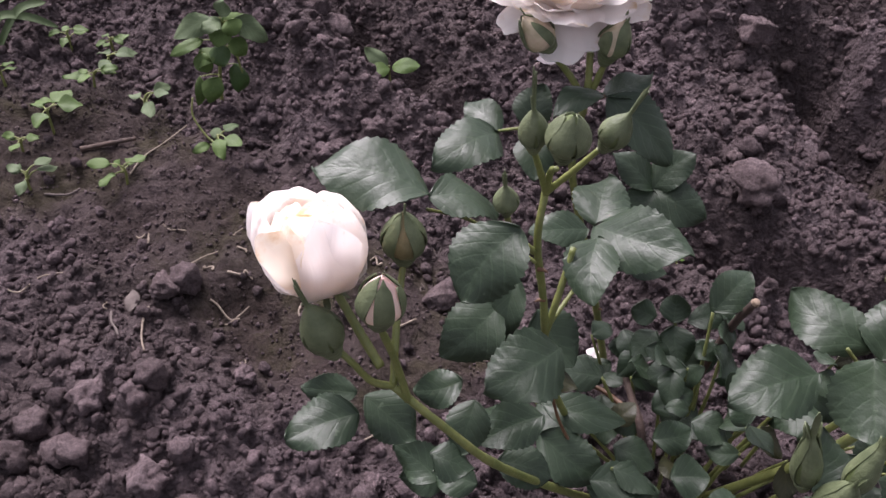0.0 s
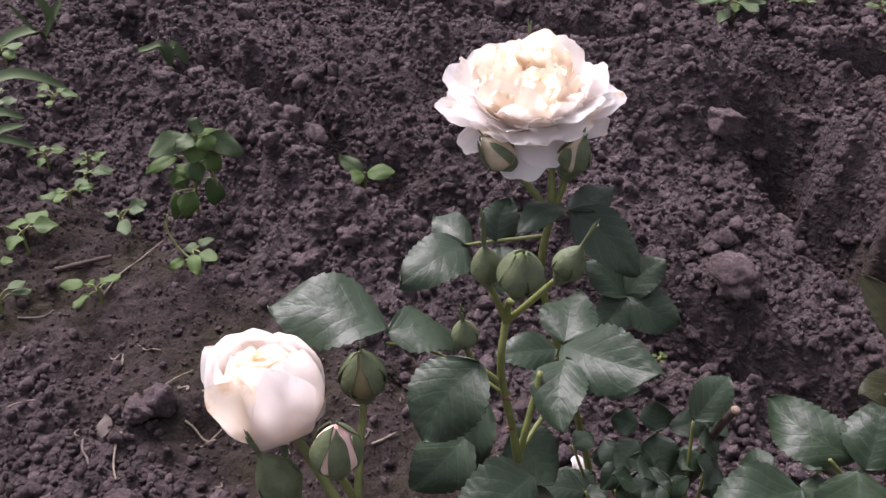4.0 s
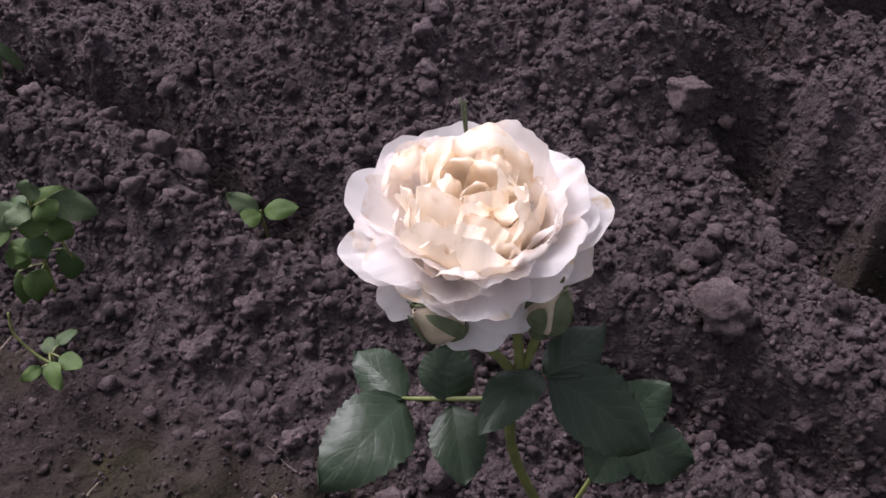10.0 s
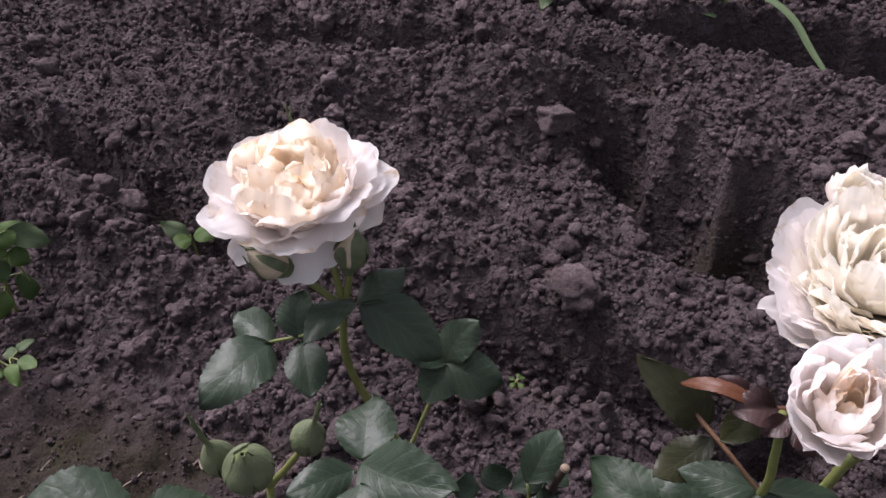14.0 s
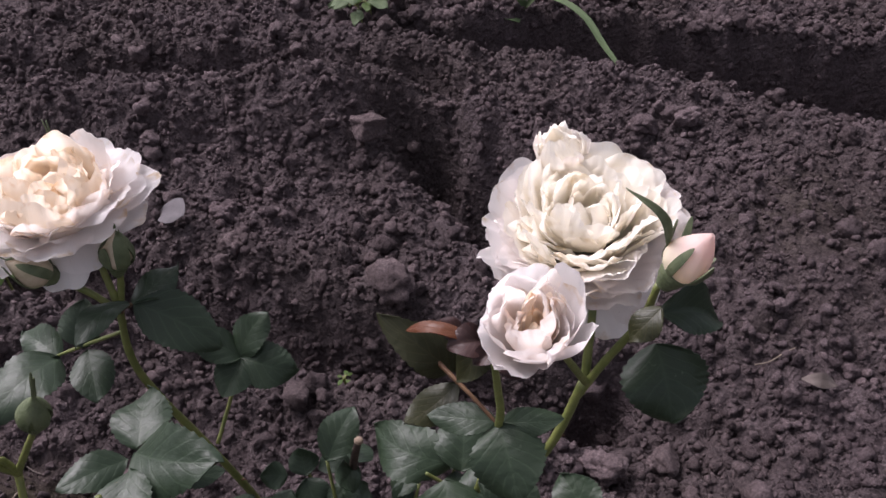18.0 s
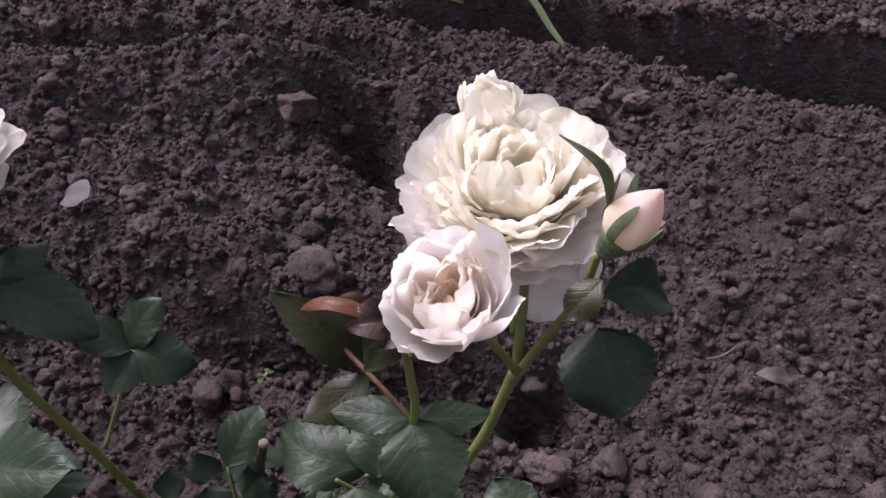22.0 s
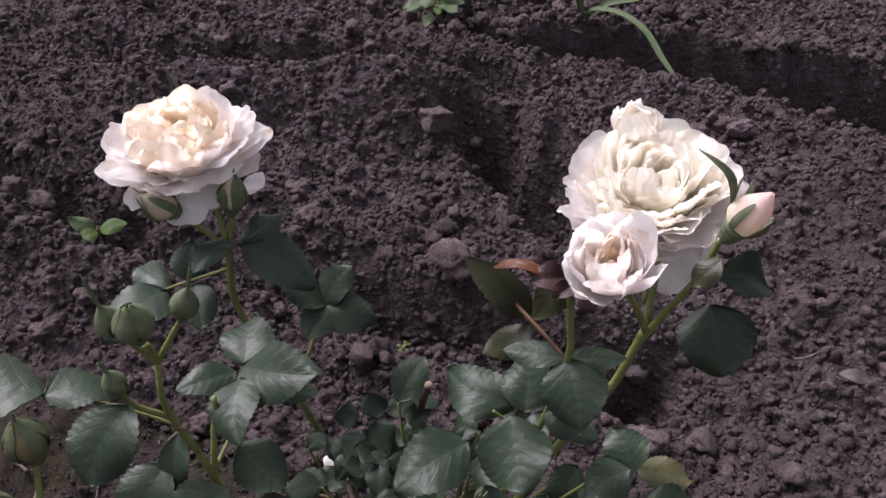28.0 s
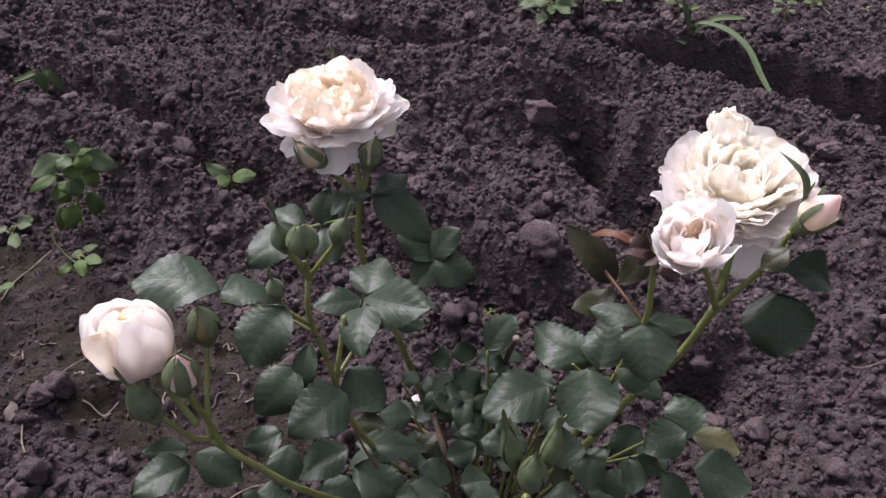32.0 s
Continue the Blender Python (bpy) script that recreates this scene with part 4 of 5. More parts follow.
bud((-0.051, 0.036, 0.217), (-0.0462, 0.033, 0.2345), 0.0072, 40, BUD_TIP, reach=1.0, open_deg=10, slim=0.8, label="green bud under the open flower")
stalk([(-0.076, 0.038, 0.217), (-0.066, 0.038, 0.205), (-0.058, 0.036, 0.192)], 0.0014, 0.0017, name="bud_stalk")
bud((-0.064, 0.084, 0.238), (-0.064, 0.088, 0.254), 0.0040, 41, BUD_GREEN, reach=1.7, slim=0.5, label="green bud behind the open flower")
bud((0.001, -0.152, 0.152), (0.002, -0.156, 0.174), 0.0064, 42, BUD_GREEN, reach=1.15, label="round green bud")
bud((-0.005, -0.144, 0.158), (-0.008, -0.143, 0.180), 0.0045, 43, BUD_GREEN, reach=1.4, open_deg=14, label="slim green bud with long sepal tips")
bud((0.010, -0.145, 0.156), (0.015, -0.143, 0.176), 0.0045, 44, BUD_GREEN, reach=1.4, open_deg=14, label="slim green bud with long sepal tips")

# leaflets: foot, tip, width, the way the upper side faces
# leaves round the closed flower on the low stem
leaflet((-0.127, -0.076, 0.222), (-0.167, -0.068, 0.228), 0.029, (-0.1, -0.08, 1.0), droop=0.12)
leaflet((-0.127, -0.077, 0.222), (-0.102, -0.070, 0.210), 0.022, (0.1, -0.15, 0.95), droop=0.14)
leaflet((-0.097, -0.092, 0.221), (-0.116, -0.108, 0.203), 0.026, (0.07, -0.46, 0.88))
# leaves below the three green buds
leaflet((-0.077, -0.081, 0.153), (-0.106, -0.100, 0.151), 0.029, (0.04, -0.42, 0.91))
leaflet((-0.100, -0.064, 0.159), (-0.123, -0.080, 0.146), 0.025, (0.07, -0.43, 0.90))
leaflet((-0.077, -0.007, 0.101), (-0.059, -0.026, 0.081), 0.028, (0.01, -0.43, 0.90))
leaflet((-0.064, -0.039, 0.178), (-0.089, -0.048, 0.184), 0.016, (0.02, -0.48, 0.88))
leaflet((-0.062, -0.049, 0.182), (-0.067, -0.080, 0.176), 0.021, (0.00, -0.46, 0.89))
leaflet((-0.061, -0.036, 0.177), (-0.030, -0.065, 0.188), 0.028, (-0.02, -0.48, 0.88))
leaflet((-0.060, -0.034, 0.177), (-0.052, -0.007, 0.182), 0.024, (-0.01, -0.50, 0.87))
leaflet((-0.050, -0.042, 0.167), (-0.031, -0.047, 0.162), 0.011, (-0.03, -0.47, 0.88))
leaflet((-0.093, -0.056, 0.167), (-0.097, -0.074, 0.148), 0.013, (0.04, -0.44, 0.90))
leaflet((-0.114, -0.066, 0.116), (-0.135, -0.071, 0.115), 0.017, (0.08, -0.41, 0.91))
leaflet((-0.109, -0.084, 0.125), (-0.115, -0.101, 0.111), 0.018, (0.06, -0.39, 0.92))
leaflet((-0.154, -0.100, 0.148), (-0.174, -0.102, 0.153), 0.013, (0.14, -0.40, 0.91))
leaflet((-0.152, -0.112, 0.151), (-0.177, -0.123, 0.149), 0.022, (0.14, -0.38, 0.91))
leaflet((-0.152, -0.094, 0.139), (-0.132, -0.104, 0.125), 0.020, (0.11, -0.39, 0.91))
leaflet((-0.080, -0.081, 0.112), (-0.107, -0.091, 0.106), 0.021, (0.04, -0.39, 0.92))
leaflet((-0.077, -0.052, 0.084), (-0.037, -0.057, 0.080), 0.018, (-0.01, -0.40, 0.92))
leaflet((-0.079, -0.068, 0.083), (-0.051, -0.083, 0.070), 0.025, (0.00, -0.37, 0.93))
leaflet((-0.043, -0.063, 0.068), (-0.024, -0.071, 0.063), 0.017, (-0.03, -0.37, 0.93))
leaflet((-0.078, -0.029, 0.078), (-0.057, -0.034, 0.074), 0.012, (0.01, -0.41, 0.91), mat=LEAF_OLIVE)
# small dark leaflets in the middle of the bush
leaflet((-0.012, 0.010, 0.080), (-0.025, 0.012, 0.085), 0.014, (-0.05, -0.44, 0.90))
leaflet((-0.003, 0.007, 0.079), (-0.002, 0.015, 0.092), 0.016, (-0.07, -0.44, 0.90))
leaflet((0.004, 0.007, 0.080), (0.027, 0.006, 0.089), 0.014, (-0.09, -0.44, 0.90))
leaflet((-0.003, 0.006, 0.078), (-0.001, -0.011, 0.066), 0.020, (-0.07, -0.42, 0.90))
leaflet((-0.012, 0.005, 0.075), (-0.025, -0.006, 0.067), 0.015, (-0.05, -0.42, 0.90))
leaflet((-0.031, 0.009, 0.046), (-0.049, 0.003, 0.039), 0.014, (-0.02, -0.41, 0.91))
leaflet((0.029, -0.077, 0.135), (-0.009, -0.088, 0.130), 0.030, (-0.10, -0.41, 0.91))
leaflet((0.060, -0.057, 0.128), (0.033, -0.026, 0.135), 0.027, (-0.14, -0.43, 0.89))
leaflet((0.062, -0.062, 0.127), (0.073, -0.042, 0.147), 0.026, (-0.16, -0.42, 0.89))
leaflet((0.052, -0.071, 0.138), (0.045, -0.105, 0.124), 0.034, (-0.15, -0.39, 0.91))
# leaves on the red-veined shoot
leaflet((0.072, -0.090, 0.183), (0.068, -0.114, 0.167), 0.028, (-0.19, -0.41, 0.89))
leaflet((0.072, -0.089, 0.183), (0.049, -0.074, 0.183), 0.013, (-0.18, -0.44, 0.88))
leaflet((0.073, -0.089, 0.182), (0.094, -0.100, 0.185), 0.011, (-0.21, -0.42, 0.88))
leaflet((0.063, -0.084, 0.147), (0.078, -0.096, 0.142), 0.015, (-0.18, -0.40, 0.90))
leaflet((0.073, -0.083, 0.137), (0.085, -0.094, 0.132), 0.014, (-0.18, -0.39, 0.90))
# young bronze leaves
leaflet((0.0657, -0.0603, 0.186), (0.0431, -0.0537, 0.2199), 0.017, (-0.17, -0.48, 0.86), mat=LEAF_OLIVE)
leaflet((0.0655, -0.0885, 0.2279), (0.0474, -0.0730, 0.2296), 0.0060, (-0.10, -0.20, 0.95), mat=LEAF_RED, fold=0.3)
leaflet((0.0690, -0.0900, 0.2268), (0.0760, -0.0965, 0.2225), 0.0055, (-0.19, -0.48, 0.86), mat=LEAF_RED, fold=0.5)
leaflet((0.0705, -0.0909, 0.2275), (0.0571, -0.0884, 0.2281), 0.0125, (-0.35, -0.50, 0.78), mat=LEAF_BRONZE, fold=0.5)
leaflet((0.0647, -0.0852, 0.2255), (0.0586, -0.0751, 0.2288), 0.0075, (-0.20, -0.60, 0.76), mat=LEAF_BRONZE, fold=0.5)
leaflet((0.0718, -0.0947, 0.2268), (0.0630, -0.0963, 0.2241), 0.0075, (-0.10, -0.55, 0.82), mat=LEAF_BRONZE, fold=0.5)
leaflet((0.077, -0.077, 0.218), (0.061, -0.078, 0.199), 0.013, (-0.20, -0.46, 0.87), mat=LEAF_OLIVE)
leaflet((0.065, -0.0666, 0.1858), (0.0394, -0.0753, 0.183), 0.015, (-0.16, -0.45, 0.88), mat=LEAF_OLIVE)
leaflet((0.0742, -0.0962, 0.2259), (0.0770, -0.1052, 0.2194), 0.010, (-0.22, -0.45, 0.86), mat=LEAF_BRONZE)
# leaves beside the large flower
leaflet((0.1495, -0.0735, 0.176), (0.1446, -0.0962, 0.1526), 0.036, (-0.30, -0.62, 0.72), droop=0.10)
leaflet((0.1525, -0.070, 0.188), (0.180, -0.076, 0.178), 0.021, (-0.25, -0.55, 0.80), fold=0.4)
leaflet((0.128, -0.108, 0.232), (0.115, -0.108, 0.222), 0.011, (-0.28, -0.43, 0.86), mat=LEAF_OLIVE)
# low leaves at the edge of the bush
leaflet((0.108, -0.086, 0.093), (0.083, -0.087, 0.083), 0.022, (-0.19, -0.36, 0.91))
leaflet((0.111, -0.082, 0.083), (0.110, -0.060, 0.097), 0.024, (-0.20, -0.37, 0.91))
leaflet((0.119, -0.073, 0.075), (0.144, -0.087, 0.070), 0.020, (-0.22, -0.35, 0.91), mat=LEAF_YELLOW)
leaflet((0.108, -0.099, 0.077), (0.139, -0.111, 0.070), 0.030, (-0.22, -0.33, 0.92))
leaflet((0.054, -0.083, 0.049), (0.070, -0.067, 0.068), 0.021, (-0.14, -0.35, 0.92))
leaflet((0.063, -0.077, 0.044), (0.086, -0.077, 0.052), 0.017, (-0.15, -0.35, 0.93))
leaflet((0.033, -0.101, 0.095), (0.033, -0.083, 0.110), 0.024, (-0.12, -0.37, 0.92))
leaflet((0.010, -0.074, 0.098), (0.004, -0.066, 0.104), 0.013, (-0.09, -0.39, 0.92))
leaflet((-0.019, -0.036, 0.061), (0.001, -0.030, 0.069), 0.016, (-0.06, -0.40, 0.92))
leaflet((-0.026, -0.065, 0.075), (-0.008, -0.062, 0.079), 0.016, (-0.05, -0.38, 0.92))
leaflet((-0.003, -0.047, 0.066), (0.014, -0.056, 0.062), 0.017, (-0.08, -0.38, 0.92))
leaflet((-0.021, -0.083, 0.072), (-0.004, -0.084, 0.074), 0.019, (-0.06, -0.36, 0.93))
leaflet((-0.099, -0.090, 0.093), (-0.076, -0.094, 0.088), 0.020, (0.03, -0.37, 0.93))
leaflet((-0.058, -0.089, 0.078), (-0.030, -0.093, 0.077), 0.020, (-0.02, -0.36, 0.93))
leaflet((-0.127, -0.101, 0.113), (-0.109, -0.104, 0.108), 0.016, (0.07, -0.37, 0.92))
leaflet((-0.007, -0.122, 0.108), (-0.022, -0.122, 0.106), 0.019, (-0.06, -0.35, 0.93))
leaflet((0.041, -0.110, 0.077), (0.021, -0.103, 0.077), 0.020, (-0.11, -0.34, 0.93))
leaflet((-0.026, -0.006, 0.046), (-0.009, -0.002, 0.052), 0.013, (-0.05, -0.41, 0.91))
leaflet((-0.041, -0.046, 0.063), (-0.029, -0.039, 0.070), 0.012, (-0.03, -0.39, 0.92), mat=LEAF_OLIVE)
leaflet((0.009, -0.001, 0.056), (0.022, 0.007, 0.066), 0.016, (-0.08, -0.42, 0.90))
leaflet((0.095, -0.049, 0.037), (0.083, -0.037, 0.043), 0.014, (-0.16, -0.37, 0.92))
leaflet((-0.054, 0.010, 0.046), (-0.036, -0.003, 0.048), 0.012, (-0.02, -0.41, 0.91))
# leaves on the tall stem under the open flower
leaflet((-0.096, 0.057, 0.163), (-0.112, 0.081, 0.167), 0.018, (0.00, -0.37, 0.93))
leaflet((-0.096, 0.057, 0.162), (-0.128, 0.026, 0.166), 0.030, (0.02, -0.33, 0.94))
leaflet((-0.080, 0.046, 0.170), (-0.080, 0.020, 0.160), 0.020, (-0.04, -0.32, 0.95))
leaflet((-0.081, 0.047, 0.171), (-0.075, 0.058, 0.190), 0.020, (-0.05, -0.36, 0.93))
leaflet((-0.052, 0.030, 0.200), (-0.075, 0.011, 0.202), 0.015, (-0.09, -0.33, 0.94))
leaflet((-0.051, 0.029, 0.200), (-0.028, 0.044, 0.203), 0.016, (-0.13, -0.36, 0.92))
leaflet((-0.050, 0.029, 0.200), (-0.020, 0.012, 0.175), 0.026, (-0.14, -0.31, 0.94))
# leaves of the side shoot beside the tall stem
leaflet((-0.016, 0.046, 0.136), (-0.038, 0.054, 0.153), 0.018, (-0.04, -0.51, 0.86))
leaflet((-0.016, 0.046, 0.136), (0.003, 0.051, 0.155), 0.020, (-0.07, -0.51, 0.86))
leaflet((-0.016, 0.046, 0.136), (0.009, 0.031, 0.129), 0.024, (-0.07, -0.49, 0.87))
leaflet((-0.016, 0.046, 0.136), (-0.030, 0.033, 0.126), 0.020, (-0.05, -0.49, 0.87))

# the dense low leaves in the middle and at the foot of the bush
rng = np.random.RandomState(5)
for k in range(46):
    px, py = rng.uniform(-0.125, 0.105), rng.uniform(-0.135, 0.0)
    if abs(px + 0.01) / 0.12 + abs(py + 0.06) / 0.09 > 1.25:
        continue
    pz = 0.035 + 0.075 * rng.rand() * (1 - abs(px) / 0.16)
    a, ln = rng.uniform(0, 6.28), rng.uniform(0.017, 0.029)
    dx, dy = ln * math.cos(a), ln * math.sin(a)
    leaflet((px, py, pz), (px + dx, py + dy, pz - 0.006 + 0.008 * rng.randn()), ln * rng.uniform(0.68, 0.85), (0.25 * rng.randn(), -0.5 + 0.2 * rng.randn(), 0.8))
    if k % 2 == 0:
        stalk([(px, py, pz), (0.7 * px, 0.6 * py - 0.015, 0.6 * pz), (0.35 * px, 0.5 * py - 0.02, 0.0)], 0.0008, 0.0012, name="leaf_stalk")


for k in range(34):
    px, py = 0.008 + 0.030 * rng.randn(), -0.022 + 0.024 * rng.randn()
    pz = 0.045 + 0.04 * rng.rand()
    a, ln = rng.uniform(0, 6.28), rng.uniform(0.011, 0.020)
    leaflet((px, py, pz), (px + ln * math.cos(a), py + ln * math.sin(a), pz - 0.003 + 0.006 * rng.randn()), ln * rng.uniform(0.7, 0.9), (0.3 * rng.randn(), -0.45 + 0.2 * rng.randn(), 0.8), mat=LEAF if k % 6 else LEAF_OLIVE)
    if k % 3 == 0:
        stalk([(px, py, pz), (0.8 * px, 0.8 * py - 0.006, 0.6 * pz), (0.6 * px, 0.6 * py - 0.012, 0.0)], 0.0007, 0.0011, name="leaf_stalk")


# ---- weeds and litter on the soil ----
def weed(x, y, size, leaves, seed, mat=None, label="small green broad-leaved weed in the soil", lift=0.35, broadness=0.62, tall=0.6):
    rng = np.random.RandomState(seed)
    z = max(ground_z(x + dx, y + dy) for dx in (-0.004, 0, 0.004) for dy in (-0.004, 0, 0.004)) + 0.002
    w = thing("weed", label, "weed", "weeds in the soil", at=(x, y, z))
    crown = np.array([0.15 * size * rng.randn(), 0.15 * size * rng.randn(), tall * size])
    part("stem", tube("stem", [(0, 0, -0.012), crown * 0.5 + rng.randn(3) * 0.04 * size, crown], 0.0011, 0.0008, 7), STEM, w)
    for k in range(leaves):
        a = 2.4 * k + 0.4 * rng.randn()
        up = rng.rand() if k else 0.9
        root = crown * (0.35 + 0.65 * up)
        out = np.array([math.cos(a), math.sin(a), 0])
        s = size * (0.75 + 0.4 * rng.rand())
        foot = root + out * s * 0.35 + (0, 0, s * lift * 0.35)
        tip = foot + out * s * 0.72 + np.array([0, 0, s * (lift * 0.3 - 0.35 * rng.rand())])
        part("leaf_stalk", tube("leaf_stalk", [root, 0.5 * (root + foot) + (0, 0, 0.04 * s), foot], 0.0006, 0.0005, 6), STEM, w)
        shade = mat[k % len(mat)] if isinstance(mat, tuple) else mat or WEED
        g = leaf_grid(foot, tip, s * 0.72 * broadness, (0.2 * rng.randn(), -0.35, 1), 0.05, 0.2, seed * 17 + k, 6, 0.025, 0.4, 18, 7)
        part("leaf", sheet("leaf", g, 0.0004), shade, w)
    return w


def blade(owner, points, width, seed, mat=None):
    """One arching blade of grass along a line."""
    line = spline(points, 22)
    way = np.gradient(line, axis=0)
    side = np.cross(way, (0.1, -0.6, 0.8))
    side /= np.linalg.norm(side, axis=1, keepdims=True) + 1e-9
    t = np.linspace(0, 1, 22)
    half = 0.5 * width * (0.55 + 0.9 * t) * np.sqrt(np.clip(1 - t**2.2, 0.0004, 1))
    u = np.linspace(-1, 1, 5)
    nor = np.cross(side, way / np.linalg.norm(way, axis=1, keepdims=True))
    g = line[:, None] + (half[:, None] * u[None])[..., None] * side[:, None] + (0.25 * half[:, None] * (u[None] ** 2))[..., None] * nor[:, None]
    return part("blade", sheet("blade", g, 0.0004), mat or GRASS, owner)


def grass_tuft(x, y, blades, label):
    z = ground_z(x, y)
    tuft = thing("grass_tuft", label, "grass", at=(x, y, z))
    for k, (pts, w) in enumerate(blades):
        blade(tuft, pts, w, k)
    return tuft


# the bushy weed: pale upper leaves, greener ones hanging below; foot, tip, width
tall = thing("weed", "bushy green weed with pale drooping upper leaves", "weed", "weeds in the soil", at=(-0.297, 0.255, ground_z(-0.297, 0.255)))
part("stem", tube("stem", [(0, 0, -0.012), (0.005, 0.002, 0.036), (0.011, 0.004, 0.071)], 0.0014, 0.0010, 8), STEM, tall)
part("stem", tube("stem", [(0.006, 0.002, 0.046), (0.017, 0.0, 0.050), (0.022, -0.002, 0.030)], 0.0010, 0.0007, 8), STEM, tall)
for k, (base, tip, w, mat) in enumerate((
        ((0.011, 0.004, 0.072), (0.015, 0.005, 0.083), 0.014, WEED_PALE), ((0.007, -0.001, 0.072), (-0.020, -0.013, 0.063), 0.017, WEED_PALE),
        ((0.020, 0.004, 0.070), (0.041, 0.010, 0.050), 0.018, WEED_PALE), ((0.017, -0.001, 0.071), (0.023, -0.005, 0.062), 0.016, WEED),
        ((0.012, -0.001, 0.070), (0.000, -0.011, 0.069), 0.014, WEED_PALE), ((-0.003, -0.001, 0.056), (-0.027, -0.009, 0.048), 0.011, WEED),
        ((0.015, 0.002, 0.054), (0.026, 0.002, 0.043), 0.015, WEED), ((0.012, -0.003, 0.067), (0.010, -0.012, 0.056), 0.016, WEED),
        ((0.004, -0.004, 0.051), (-0.007, -0.013, 0.040), 0.014, WEED), ((0.008, -0.005, 0.054), (0.012, -0.011, 0.040), 0.016, WEED_DARK),
        ((-0.004, -0.008, 0.049), (-0.001, -0.013, 0.036), 0.016, WEED), ((0.004, -0.005, 0.028), (-0.003, -0.014, 0.011), 0.016, WEED),
        ((0.017, 0.001, 0.036), (0.016, -0.003, 0.014), 0.016, WEED_DARK), ((-0.009, -0.006, 0.029), (-0.013, -0.011, 0.007), 0.009, WEED),
        ((0.010, 0.006, 0.066), (0.028, 0.022, 0.060), 0.017, WEED), ((0.006, 0.006, 0.062), (-0.010, 0.020, 0.056), 0.017, WEED_DARK))):
    root = np.array((0.155 * base[2], 0.05 * base[2], 0.92 * base[2]))
    part("leaf_stalk", tube("leaf_stalk", [root, 0.5 * (root + np.array(base)) + (0, 0, 0.001), base], 0.0006, 0.0005, 6), STEM, tall)
    part("leaf", sheet("leaf", leaf_grid(base, tip, w, (0.15 * math.sin(3 * k), -0.6, 0.75), 0.08, 0.12, 900 + k, 7, 0.03, 0.4, 26, 9), 0.0004), mat, tall)
seedling = thing("weed", "small three-leaved seedling, one leaf paler", "weed", "weeds in the soil", at=(-0.169, 0.287, max(0.068, ground_z(-0.169, 0.287) + 0.004)))
part("stem", tube("stem", [(0, 0, -0.034), (0.0, 0.0, 0.002), (0.0, 0.0, 0.010)], 0.0011, 0.0008, 7), STEM, seedling)
for k, (base, tip, w, mat) in enumerate((((-0.001, 0.001, 0.009), (-0.019, 0.006, 0.022), 0.013, WEED_PALE), ((0.0, -0.001, 0.008), (-0.018, -0.010, 0.006), 0.013, WEED), ((0.002, -0.001, 0.009), (0.024, -0.007, 0.014), 0.014, WEED))):
    part("leaf", sheet("leaf", leaf_grid(base, tip, w, (0.1 * (k - 1), -0.55, 0.8), 0.08, 0.15, 940 + k, 6, 0.02, 0.42, 24, 9), 0.0004), mat, seedling)
curl = weed(-0.285, 0.196, 0.022, 5, 4, (WEED, WEED_PALE), "small green seedling with a curled stem", 0.2)
part("curled_stem", tube("curled_stem", [(0.0, 0.0, 0.004), (-0.010, 0.006, 0.010), (-0.018, 0.012, 0.022), (-0.017, 0.016, 0.034)], 0.0009, 0.0007, 7), STEM, curl)
weed(-0.345, 0.166, 0.019, 5, 5)
weed(-0.410, 0.215, 0.026, 4, 6, WEED, "green seedling with round leaves", 0.3, 0.85)
weed(-0.422, 0.187, 0.014, 5, 7)
weed(-0.405, 0.154, 0.018, 5, 8, WEED_PALE)
weed(-0.387, 0.288, 0.022, 4, 9, WEED_PALE)
weed(-0.348, 0.237, 0.021, 4, 10, WEED_PALE)
weed(-0.442, 0.381, 0.018, 5, 11)
weed(-0.394, 0.314, 0.013, 5, 12)
weed(-0.426, 0.312, 0.016, 5, 13)
weed(-0.394, 0.262, 0.018, 5, 14)
weed(-0.48, 0.36, 0.02, 6, 15, WEED_PALE)
weed(-0.50, 0.44, 0.024, 6, 16)
weed(-0.46, 0.26, 0.016, 5, 17)
weed(0.182, 0.532, 0.034, 14, 18, WEED_PALE, "leafy pale green weed at the trench", tall=0.8)
weed(0.196, 0.548, 0.028, 10, 19, WEED, "leafy green weed at the trench", tall=0.9)
weed(0.040, 0.149, 0.007, 5, 20, WEED, "tiny green seedling in the soil")
grass_tuft(-0.479, 0.295, [([(0, 0, 0), (0.011, 0.007, 0.051), (0.024, 0.015, 0.069), (0.042, 0.026, 0.074), (0.057, 0.035, 0.068), (0.074, 0.045, 0.053)], 0.011), ([(0, 0, 0), (0.005, 0.003, 0.034), (0.020, 0.012, 0.045), (0.031, 0.019, 0.046), (0.042, 0.026, 0.037)], 0.009), ([(0, 0, 0), (0.009, 0.005, 0.028), (0.026, 0.016, 0.024), (0.043, 0.026, 0.011)], 0.008), ([(0, 0, 0), (0.021, 0.013, 0.030), (0.040, 0.024, 0.033)], 0.008), ([(0, 0, 0), (-0.01, -0.004, 0.02), (-0.03, -0.01, 0.03), (-0.06, -0.03, 0.02)], 0.010)], "tuft of broad green grass blades")
grass_tuft(-0.492, 0.505, [([(0, 0, 0), (-0.011, -0.005, 0.022), (-0.019, -0.009, 0.040)], 0.004), ([(0, 0, 0), (0.006, -0.03, 0.02), (-0.012, -0.04, 0.018), (-0.028, -0.048, 0.006), (-0.033, -0.05, -0.004)], 0.012), ([(0, 0, 0), (0.014, 0.002, 0.022), (0.024, 0.006, 0.036)], 0.010), ([(0, 0, 0), (0.012, 0.0, 0.023), (0.005, 0.0, 0.045)], 0.009)], "tuft of upright green grass")
